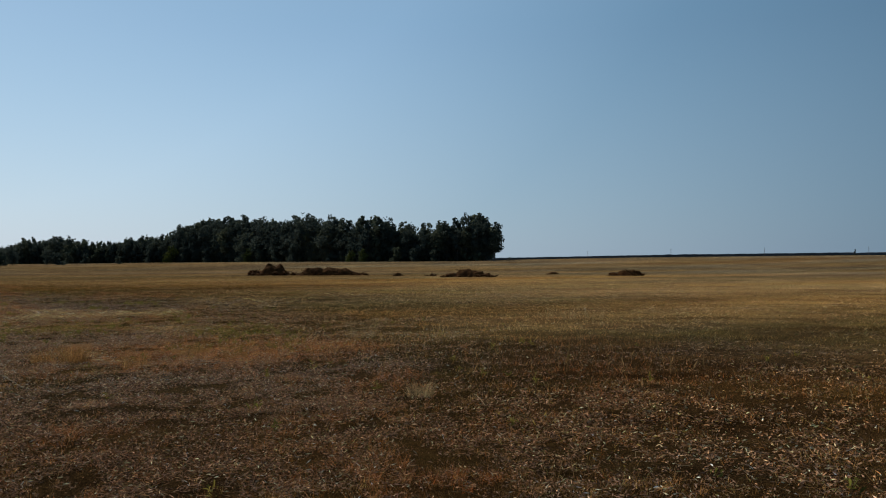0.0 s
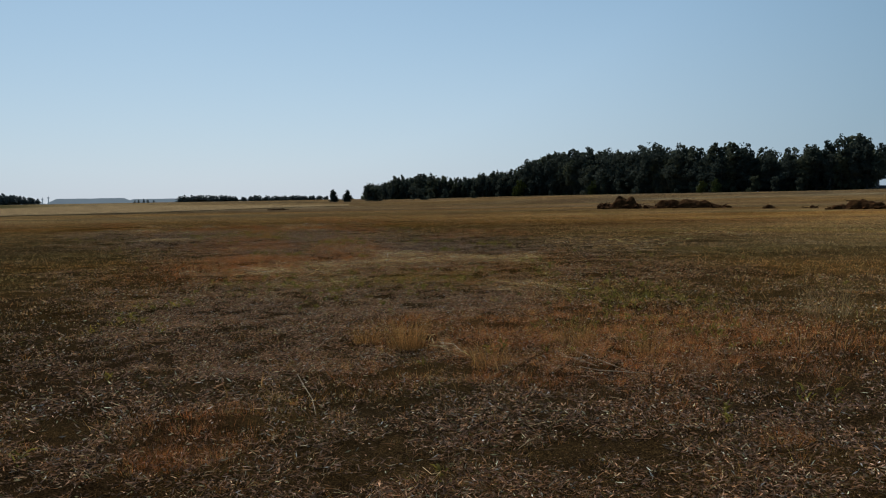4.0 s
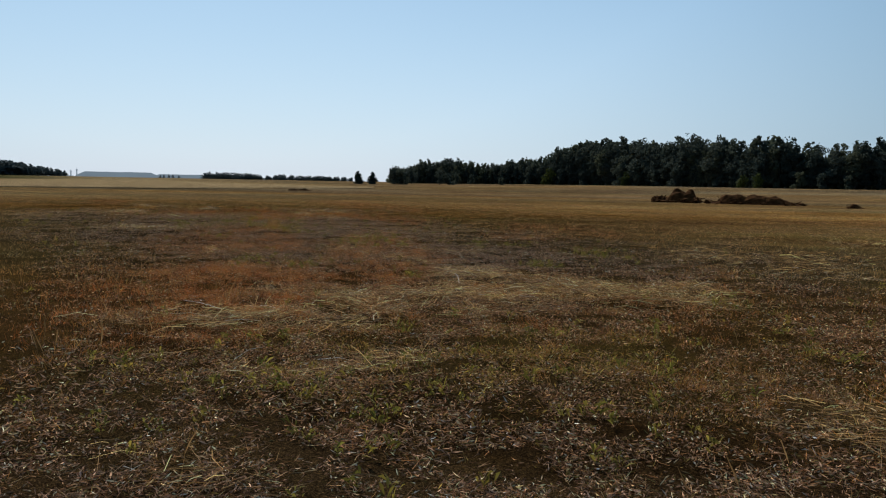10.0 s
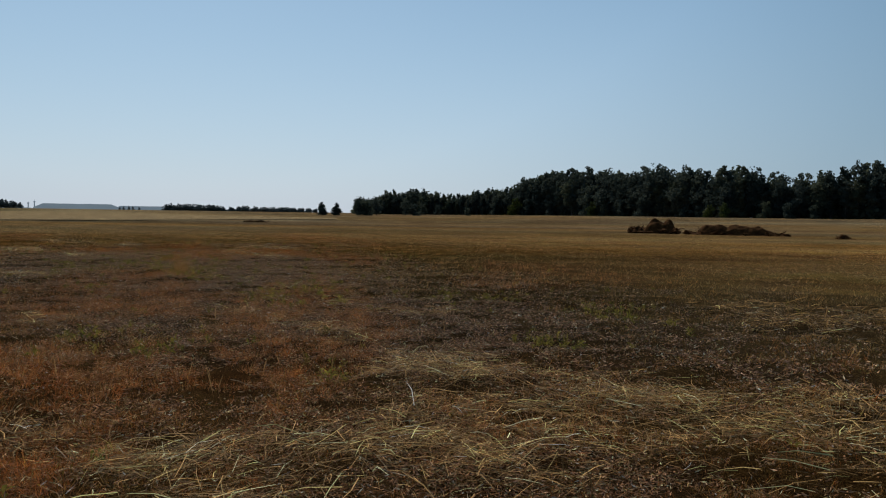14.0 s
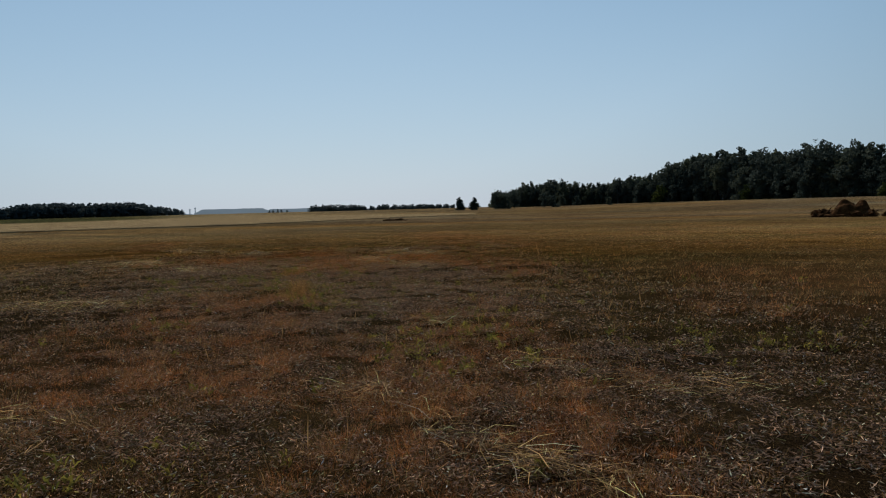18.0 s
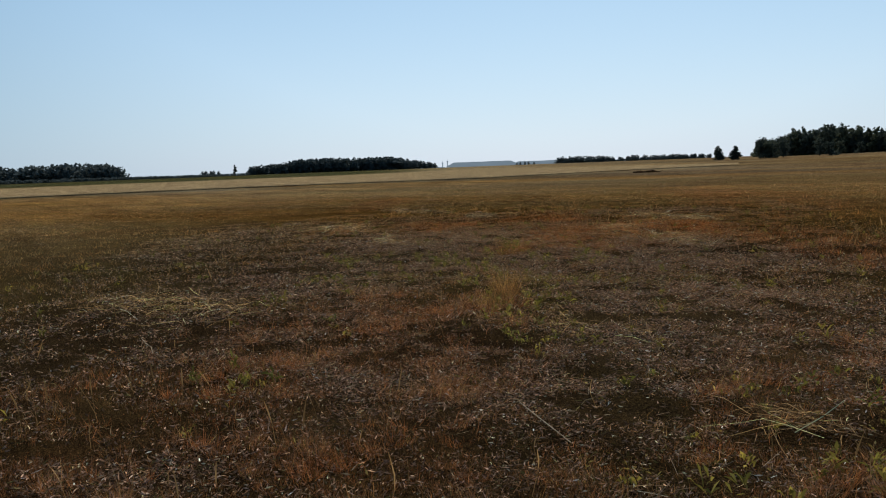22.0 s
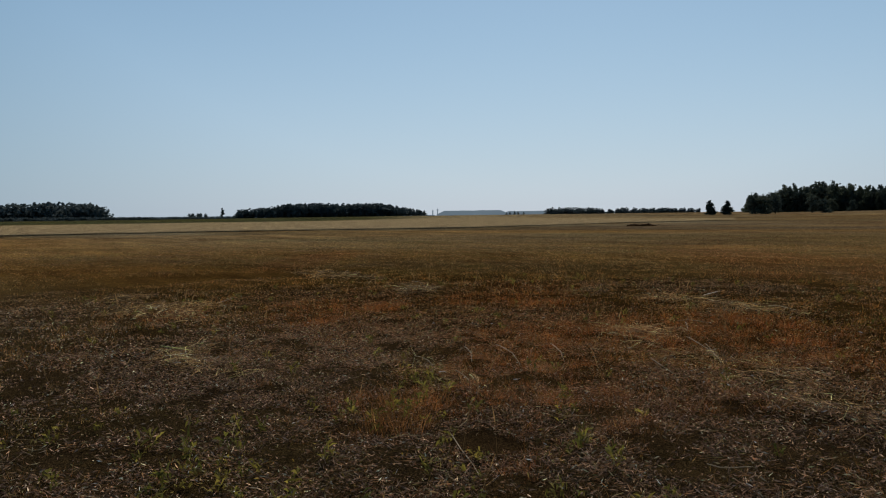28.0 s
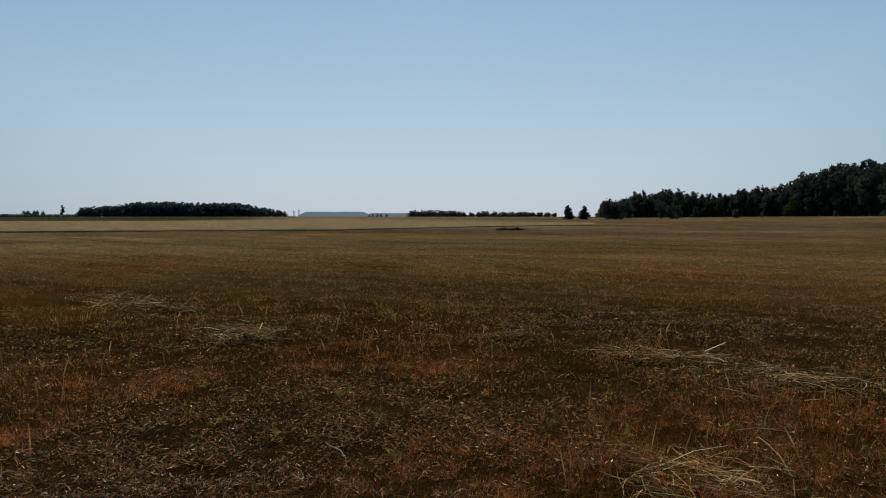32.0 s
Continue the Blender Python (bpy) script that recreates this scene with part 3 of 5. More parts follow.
# ------------------------------------------------------------ helpers for things
def part(name, data, material, parent, label="", smooth=False):
    """Links a bmesh or mesh as one mesh object under a thing."""
    if isinstance(data, bmesh.types.BMesh):
        me = bpy.data.meshes.new(name)
        if smooth:
            for f in data.faces:
                f.smooth = True
        data.to_mesh(me)
        data.free()
        me.materials.append(material)
    else:
        me = data
    ob = new(name, me)
    ob.parent = parent
    if label:
        ob["label"] = label
    return ob


def thing(name, place, label, category, group="", kind="", turn=0.0, scale=1.0):
    e = new(name)
    e.empty_display_size = 0.2
    e.matrix_world = Matrix.LocRotScale(place, Euler((0, 0, turn)), Vector((scale,) * 3))
    return tagged(e, label, category, group, kind)


def tube(bm, points, radii, sides=7):
    """A tapered, bent round bar through the points."""
    rings = []
    for k, p in enumerate(points):
        a, b = points[max(k - 1, 0)], points[min(k + 1, len(points) - 1)]
        q = (Vector(b) - Vector(a)).to_track_quat("Z", "Y")
        rings.append([bm.verts.new(Vector(p) + q @ Vector((radii[k] * math.cos(2 * math.pi * s / sides), radii[k] * math.sin(2 * math.pi * s / sides), 0))) for s in range(sides)])
    for r0, r1 in zip(rings, rings[1:]):
        for s in range(sides):
            bm.faces.new((r0[s], r0[(s + 1) % sides], r1[(s + 1) % sides], r1[s]))
    bm.faces.new(rings[0][::-1])
    bm.faces.new(rings[-1])


def lump(bm, place, size, seed, turn=0.0, rough=0.35):
    """An uneven rounded clod."""
    rot = Matrix.Rotation(turn, 3, "Z")
    made = bmesh.ops.create_icosphere(bm, subdivisions=2, radius=1.0)["verts"]
    for v in made:
        k = 1 + rough * (noise.noise(v.co * 1.6 + Vector((seed * 3.7, seed, 0))) + 0.6 * noise.noise(v.co * 3.9 + Vector((seed, 0, seed * 2.3))))
        c = v.co * k
        v.co = rot @ Vector((c.x * size[0], c.y * size[1], max(c.z, -0.3) * size[2])) + Vector(place)


# ------------------------------------------------------------ trees
def leaf_cards(rng, centres, sizes, count, card):
    """Many small bent leaf sprays spread over and inside the lobes of a crown."""
    vol = np.prod(sizes, 1) ** 0.67
    pick = rng.choice(len(centres), count, p=vol / vol.sum())
    d = rng.normal(size=(count, 3))
    d /= np.linalg.norm(d, axis=1, keepdims=True)
    rad = rng.uniform(0.35, 1.0, count) ** 0.5 * rng.uniform(0.85, 1.18, count)
    p = centres[pick] + d * rad[:, None] * sizes[pick]
    n = d + rng.normal(size=(count, 3)) * 0.55
    n /= np.linalg.norm(n, axis=1, keepdims=True)
    u = np.cross(n, rng.normal(size=(count, 3)))
    u /= np.linalg.norm(u, axis=1, keepdims=True)
    v = np.cross(n, u)
    s = card * rng.uniform(0.6, 1.3, count)[:, None]
    k = rng.uniform(0.5, 0.9, count)[:, None]
    verts = np.stack([p - u * s, p - v * s * k + n * s * 0.15, p + u * s, p + v * s * k + n * s * 0.15], 1).reshape(-1, 3)
    b = np.arange(count)[:, None] * 4
    return verts, np.concatenate([b + [0, 1, 2], b + [0, 2, 3]], 1).reshape(-1, 3)


def crown_arrays(seed, height, kind_of, count, card):
    rng = np.random.default_rng(seed)
    cs, ss = [], []
    base, wide, lobes = {"round": (0.08, 0.36, 24), "tall": (0.07, 0.24, 22), "spire": (0.06, 0.22, 20), "bush": (0.04, 0.58, 14), "mound": (0.04, 0.62, 16), "egg": (0.06, 0.40, 44), "open": (0.24, 0.33, 20)}[kind_of]
    for k in range(lobes):
        u = (k + rng.uniform(0, 0.9)) / lobes
        h = base + (0.95 - base) * u
        env = {"round": math.sin(math.pi * min(0.95, 0.18 + 0.78 * u)) ** 0.7, "tall": (math.sin(math.pi * min(0.94, 0.15 + 0.8 * u))) ** 0.6,
               "spire": 1.05 - 0.85 * u, "bush": math.cos(u * 1.2) ** 0.8, "egg": min(1.0, 0.72 + 1.6 * u) * (1.04 - u) ** 0.55, "mound": math.sqrt(1 - u * u * 0.92), "open": math.sin(math.pi * min(0.93, 0.2 + 0.75 * u)) ** 0.7}[kind_of]
        a = rng.uniform(0, 2 * math.pi)
        off = wide * env * rng.uniform(0.1, 0.62)
        cs.append((off * math.cos(a), off * math.sin(a), h))
        r = max(0.045, wide * env * rng.uniform(0.3, 0.5))
        ss.append((r, r, r * rng.uniform(0.55, 0.95)))
    return leaf_cards(rng, np.array(cs) * height, np.array(ss) * height, count, card)


def trunk_mesh(seed, height, kind_of, bark):
    rnd = random.Random(seed)
    bm = bmesh.new()
    r0 = height * (0.016 if kind_of != "bush" else 0.012)
    lean = Vector((rnd.uniform(-0.03, 0.03), rnd.uniform(-0.03, 0.03), 1)) * height
    pts = [lean * f + Vector((rnd.uniform(-1, 1), rnd.uniform(-1, 1), 0)) * 0.006 * height * (f > 0) for f in (-0.015, 0.04, 0.25, 0.5, 0.72, 0.9)]
    tube(bm, pts, [r0 * k for k in (1.5, 1.0, 0.85, 0.62, 0.36, 0.12)])
    for k in range(7 if kind_of != "bush" else 4):
        f = rnd.uniform(0.22, 0.75)
        a = rnd.uniform(0, 2 * math.pi)
        out = Vector((math.cos(a), math.sin(a), rnd.uniform(0.5, 1.3))) * height * rnd.uniform(0.05, 0.10)
        p = lean * f
        tube(bm, [p, p + out * 0.5 + Vector((0, 0, -0.01 * height)), p + out], [r0 * 0.4, r0 * 0.25, r0 * 0.08], 5)
    me = bpy.data.meshes.new("trunk")
    bm.to_mesh(me)
    bm.free()
    me.materials.append(bark)
    return me


KINDS = ("round", "tall", "spire", "round", "open", "tall", "round", "bush", "bush", "egg")
NOMINAL = 15.0
tree_stock = []
for k, kd in enumerate(KINDS):
    h = NOMINAL if kd != "bush" else 4.0
    v, t = crown_arrays(100 + k, h, kd, {"bush": 900, "egg": 3200}.get(kd, 1700), {"bush": 0.18, "egg": 0.5}.get(kd, 0.36))
    tree_stock.append((kd, trunk_mesh(200 + k, h, kd, M_BIRCH if k in (3, 4, 5) else M_BARK), mesh_of("crown", v, t, M_LEAF if k != 8 else M_LEAF_PALE), (v, t)))


def tree(which, x, y, height, label, category="tree", group="", turn=0.0, squash=1.0, name="tree"):
    kd, trunk, crown, _ = tree_stock[which]
    s = height / (NOMINAL if kd != "bush" else 4.0)
    e = new(name)
    e.matrix_world = Matrix.LocRotScale(at(x, y, 0.05), Euler((0, 0, turn)), Vector((s * squash, s * squash, s)))
    tagged(e, label, category, group)
    part("trunk", trunk, None, e)
    part("crown", crown, None, e)
    return e


light_stock = [(kd, crown_arrays(300 + k, NOMINAL, kd, n, card)) for k, (kd, n, card) in enumerate((("round", 420, 0.72), ("tall", 360, 0.72), ("spire", 320, 0.7), ("round", 420, 0.72), ("mound", 130, 1.4), ("mound", 130, 1.4), ("round", 140, 1.3)))]


def scattered(name, items, label, category, material):
    """Far trees, given as (stock number, x, y, height, turn, width), joined into one piece of stuff."""
    vs, ts, n = [], [], 0
    for which, x, y, h, turn, wide in items:
        kd, (v, t) = light_stock[which]
        s = h / NOMINAL
        c, q = math.cos(turn), math.sin(turn)
        p = np.stack([(v[:, 0] * c - v[:, 1] * q) * s * wide + x, (v[:, 0] * q + v[:, 1] * c) * s * wide + y, v[:, 2] * s + float(gz(x, y)) - 0.1], 1)
        vs.append(p)
        ts.append(t + n)
        n += len(p)
    ob = new(name, mesh_of(name, np.concatenate(vs), np.concatenate(ts), material))
    return tagged(ob, label, category, kind="stuff")


# the birch and aspen wood: its edge runs from the open end back to the far tip
EDGE = ((22, 246), (-21, 260), (-97, 347), (-160, 375), (-231, 402))
EDGE_S = np.concatenate([[0], np.cumsum([math.dist(a, b) for a, b in zip(EDGE, EDGE[1:])])])
TOP_AT = (0, 3, 8, 14, 22, 34, 44, 50, 58, 64, 70, 78, 86, 93, 108, 122, 132, 148, 163, 173, 181, 187, 203, 224, 239, 251, 275, 286, 303)
TOP = (14.5, 16.0, 15.8, 13.8, 12.8, 14.0, 16.0, 14.5, 14.5, 17.2, 14.0, 17.4, 17.4, 15.4, 17.8, 17.2, 19.3, 19.8, 21.0, 18.0, 16.0, 12.8, 12.4, 10.8, 11.5, 13.4, 13.4, 9.4, 9.4)


def edge_at(s, back):
    k = min(int(np.searchsorted(EDGE_S, s, "right")) - 1, len(EDGE) - 2)
    a, b = Vector(EDGE[k]), Vector(EDGE[k + 1])
    d = (b - a).normalized()
    p = a + d * (s - EDGE_S[k])
    return p + Vector((-p.x - 8, -p.y + 18)).normalized() * -back


rnd = random.Random(7)
WOOD = "trees at the edge of the wood"
LABELS = {"round": "dark green round-crowned birch at the wood's edge", "tall": "tall slender dark green aspen in the wood", "spire": "dark green pointed tree in the wood",
          "open": "dark birch with a pale trunk and open crown"}
s = 0.3
while s < 303:
    for back, high in ((0.0, 0.78), (3.5, 0.98)):
        p = edge_at(min(max(s + rnd.uniform(-0.8, 0.8), 0.0), 303), back + rnd.uniform(-1.0, 1.2))
        which = rnd.choice((0, 1, 2, 3, 4, 5, 6, 1, 5, 1)) if s > 12 else rnd.choice((4, 1, 5, 3))
        h = float(np.interp(s, TOP_AT, TOP)) * 1.05 * high * rnd.uniform(0.87, 1.09)
        tree(which, p.x, p.y, h, LABELS[KINDS[which]], "tree", WOOD, rnd.uniform(0, 6.28), rnd.uniform(0.85, 1.15) * (1.15 if h < 13 else 1.0))
    s += rnd.uniform(2.6, 3.4) + s * 0.003
inner = []
for row, back in enumerate((7.5, 12.0, 18.0, 26.0, 36.0)):
    s = 1.0 + row
    while s < 303:
        if s < 4:
            s += 2.0
            continue
        p = edge_at(s, back + rnd.uniform(-2, 2))
        inner.append((rnd.choice((0, 1, 2, 3)), p.x, p.y, float(np.interp(s, TOP_AT, TOP)) * 1.06 * rnd.uniform(0.66, 1.03), rnd.uniform(0, 6.28), rnd.uniform(0.9, 1.25)))
        for far in (-5, 1):
            q = edge_at(min(s + rnd.uniform(0, 3), 302), max(1.0, back + far + rnd.uniform(-2, 2)))
            inner.append((4, q.x, q.y, rnd.uniform(3.5, 6.5), rnd.uniform(0, 6.28), 1.1))
        s += rnd.uniform(3.2, 4.8)
scattered("woodland", inner, "dense dark birch and aspen wood behind its edge", "woodland", M_LEAF)

# bushes in front of the wood
for s, out, h, which in ((45, 6, 4.6, 8), (52, 7, 4.0, 8), (47, 4, 3.0, 7), (33, 5, 5.0, 7), (27, 5, 4.6, 7), (20, 4, 4.0, 7), (89, 6, 7.0, 7), (103, 5, 6.5, 7), (125, 8, 6.0, 8), (128, 6, 8.5, 7),
                         (116, 5, 7.5, 7), (162, 6, 7.0, 7), (183, 7, 8.0, 8), (176, 6, 7.5, 7), (196, 5, 6.0, 7), (236, 12, 5.0, 7), (247, 14, 6.0, 7), (290, 10, 6.5, 7)):
    p = edge_at(s, -out)
    tree(which, p.x, p.y, h, "young pale green birch growing before the wood" if which == 8 else "low dark leafy bush before the wood", "bush", "bushes along the wood", rnd.uniform(0, 6.28), 1.0, "bush")
for x, y, h, which in ((-158.3, 297, 7.6, 6), (-161.8, 294.4, 6.6, 7), (-147.3, 301.5, 6.8, 6), (-144.4, 303, 5.2, 7), (-122, 307, 3.2, 7), (-166, 296, 8.2, 0), (-164.2, 297, 7.0, 7)):
    tree(which, x, y, h, "dark rounded bush standing out in the field", "bush", "bushes in the field", rnd.uniform(0, 6.28), 1.3, "bush")

# the pair of small trees in the open field
tree(9, -171.0, 275.2, 5.4, "small dark tree standing in the open field, one of a pair", "tree", "pair of field trees", 0.4, 1.5)
tree(9, -166.0, 278.2, 5.2, "small dark tree standing in the open field, one of a pair", "tree", "pair of field trees", 2.1, 1.35)
tree(2, 353, 628, 5.6, "lone small dark conical tree on the skyline", "tree", "", 0.0, 1.5)
tree(7, 53.6, 497, 2.2, "lone low bush beyond the wood", "bush", "", 0.0, 1.3, "bush")


def polar(yaw, r):
    """A place by bearing and distance from the middle of the walked stretch."""
    return -10 - r * math.sin(radians(yaw)), 20 + r * math.cos(radians(yaw))


# far woods
def belt(name, a, b, r, depth, tall, step, label, rng, gaps=0.0, wide=1.0, ragged=0.4):
    """A strip of far trees between two bearings; tall gives the height at a share of the way."""
    items, u = [], 0.0
    length = abs(b - a) * math.pi / 180 * r
    while u < 1:
        if rng.random() > gaps * (0.4 + 1.2 * u):
            for k in range(depth):
                x, y = polar(a + (b - a) * u + rng.uniform(-0.05, 0.05), r + k * 9 + rng.uniform(-4, 4))
                items.append((rng.choice((6, 6, 4, 5)), x, y, tall(u) * (1.12 - ragged * rng.random()**1.3), rng.uniform(0, 6.28), wide * rng.uniform(0.8, 1.2)))
            items.append((4, x, y, tall(u) * 0.6, rng.uniform(0, 6.28), 1.3 * wide))
        u += step * rng.uniform(0.7, 1.3) / length
    scattered(name, items, label, "woodland", M_HAZED_LEAF)


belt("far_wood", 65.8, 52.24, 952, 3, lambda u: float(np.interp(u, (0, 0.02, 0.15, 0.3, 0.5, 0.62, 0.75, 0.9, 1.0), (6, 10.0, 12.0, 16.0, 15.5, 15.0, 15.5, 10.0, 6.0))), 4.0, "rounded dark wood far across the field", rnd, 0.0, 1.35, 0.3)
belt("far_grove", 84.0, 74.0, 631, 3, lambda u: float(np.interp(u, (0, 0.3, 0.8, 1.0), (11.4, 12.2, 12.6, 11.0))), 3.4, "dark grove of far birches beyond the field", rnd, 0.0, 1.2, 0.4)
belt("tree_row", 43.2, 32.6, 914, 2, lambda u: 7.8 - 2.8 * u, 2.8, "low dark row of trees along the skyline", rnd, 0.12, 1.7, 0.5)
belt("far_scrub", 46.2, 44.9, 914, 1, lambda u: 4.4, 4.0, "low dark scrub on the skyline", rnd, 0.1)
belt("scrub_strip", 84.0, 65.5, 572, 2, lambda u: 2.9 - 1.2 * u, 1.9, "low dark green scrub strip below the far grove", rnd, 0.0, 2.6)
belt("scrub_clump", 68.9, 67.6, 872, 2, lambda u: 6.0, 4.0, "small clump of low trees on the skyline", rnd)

def strip(name, a, b, r0, r1, high, material, label, category, steps, rings, rough, tint=None):
    """A closed strip of far crop or woods between two bearings; r0, r1 and high follow the bearing."""
    us = np.linspace(0, 1, steps + 1)
    az = a + (b - a) * us
    vs = []
    for j in range(rings + 1):
        r = r0(az) + (r1(az) - r0(az)) * j / rings
        x, y = -10 - r * np.sin(np.radians(az)), 20 + r * np.cos(np.radians(az))
        up = high * (1 + rough * (2 * fnoise(x * 0.11, y * 0.11, 301) - 1))
        if j == 0:
            vs.append(np.stack([x, y, gz(x, y) - 0.3], 1))
        vs.append(np.stack([x, y, gz(x, y) + up], 1))
        if j == rings:
            vs.append(np.stack([x, y, gz(x, y) - 0.3], 1))
    v, n = np.concatenate(vs), steps + 1
    i0 = (np.arange(rings + 2)[:, None] * n + np.arange(steps)[None]).ravel()
    quads = np.stack([i0, i0 + n, i0 + n + 1, i0 + 1], 1)
    ob = new(name, mesh_of(name, v, quads, material, None if tint is None else np.ones((len(v), 1)) * np.array(tint)))
    return tagged(ob, label, category, kind="stuff")


strip("skyline_wood", -1.0, -36.0, lambda az: 1740 + 0 * az, lambda az: 1790 + 0 * az, 5.6, M_SKYLINE, "thin dark line of far woods on the skyline", "woodland", 220, 2, 0.25)
strip("standing_crop", 31.0, 96.0, lambda az: np.interp(az, (31, 36, 42, 48, 80), (150, 132, 115, 100, 95)), lambda az: np.interp(az, (31, 40, 50, 58), (185, 215, 300, 236)), 0.09, M_GROUND, "strip of pale ripe crop standing across the field", "crop",
      560, 24, 0.5, (0.21, 0.157, 0.095))
x, y = polar(66.7, 892)
tree(5, x, y, 12.5, "lone narrow dark tree far off beside the wood", "tree", "", 0.3, 1.05)

# hazy ridge on the horizon, its haze put into colour and glow
for name, a, b, r, hi in (("backdrop_ridge", 51.5, 46.2, 3013, 20.0), ("backdrop_ridge_low", 46.6, 43.0, 3060, 15.0), ("backdrop_west", 90.0, 51.6, 3110, 9.0)):
    cols, verts, faces = 90, [], []
    for k in range(cols + 1):
        u = k / cols
        x, y = polar(a + (b - a) * u, r)
        x2, y2 = polar(a + (b - a) * u, r + 120)
        ends = min(1.0, 7 * u + 0.25, 7 * (1 - u) + 0.3)
        h = hi * ends * (0.92 + 0.05 * noise.noise((u * 7, r * 0.01, 0)) + 0.05 * noise.noise((u * 60, r, 0))) + 0.8
        verts += [(x, y, -40), (x, y, h), (x2, y2, h * 0.9), (x2, y2, -40)]
    for k in range(cols):
        b0 = 4 * k
        faces += [(b0, b0 + 4, b0 + 5, b0 + 1), (b0 + 1, b0 + 5, b0 + 6, b0 + 2), (b0 + 2, b0 + 6, b0 + 7, b0 + 3)]
    me = bpy.data.meshes.new(name)
    me.from_pydata(verts, [], faces)
    me.materials.append(M_HAZE_GLOW)
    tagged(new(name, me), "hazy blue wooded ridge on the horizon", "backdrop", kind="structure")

# ------------------------------------------------------------ far structures
def utility_pole(x, y, h, turn):
    e = thing("utility_pole", at(x, y, 0.3), "thin grey wooden power pole far along the skyline", "pole", "row of power poles", turn=turn)
    bm = bmesh.new()
    tube(bm, [(0, 0, 0), (0, 0, h * 0.5), (0, 0, h)], [0.2, 0.17, 0.14], 8)
    part("shaft", bm, M_POLE, e)
    bm = bmesh.new()
    tube(bm, [(-1.1, 0, h - 0.6), (1.1, 0, h - 0.6)], [0.09, 0.09], 6)
    part("crossarm", bm, M_POLE, e)
    for k in (-1, 0, 1):
        bm = bmesh.new()
        tube(bm, [(k, 0, h - 0.55 + 0.6 * (k == 0)), (k, 0, h - 0.4 + 0.6 * (k == 0)), (k, 0, h - 0.25 + 0.6 * (k == 0))], [0.05, 0.09, 0.04], 6)
        part("insulator", bm, M_TOWER, e)


for x, y, h in ((184, 882, 9.0), (273, 858, 9.5), (364, 824, 9.5), (452, 779, 9.5)):
    utility_pole(x, y, h, 0.35)


# the towers wear the ridge's glowing haze colour too
def grain_tower(yaw, r, h, wide):
    x, y = polar(yaw, r)
    e = thing("tower", Vector((x, y, -4.0)), "hazy pale tower standing far off on the horizon", "tower", "pair of far towers", turn=radians(yaw))
    bm = bmesh.new()
    tube(bm, [(0, 0, 0), (0, 0, h * 0.3), (0, 0, h * 0.78)], [wide, wide * 0.85, wide * 0.7], 10)
    part("shaft", bm, M_HAZE_GLOW, e)
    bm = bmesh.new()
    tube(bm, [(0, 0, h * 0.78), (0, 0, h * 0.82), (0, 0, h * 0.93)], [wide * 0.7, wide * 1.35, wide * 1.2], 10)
    part("head", bm, M_HAZE_GLOW, e)
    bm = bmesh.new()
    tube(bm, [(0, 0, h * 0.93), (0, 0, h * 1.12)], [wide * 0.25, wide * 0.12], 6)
    part("mast", bm, M_HAZE_GLOW, e)


grain_tower(51.78, 2900, 26, 2.6)
grain_tower(51.42, 2900, 31, 2.4)


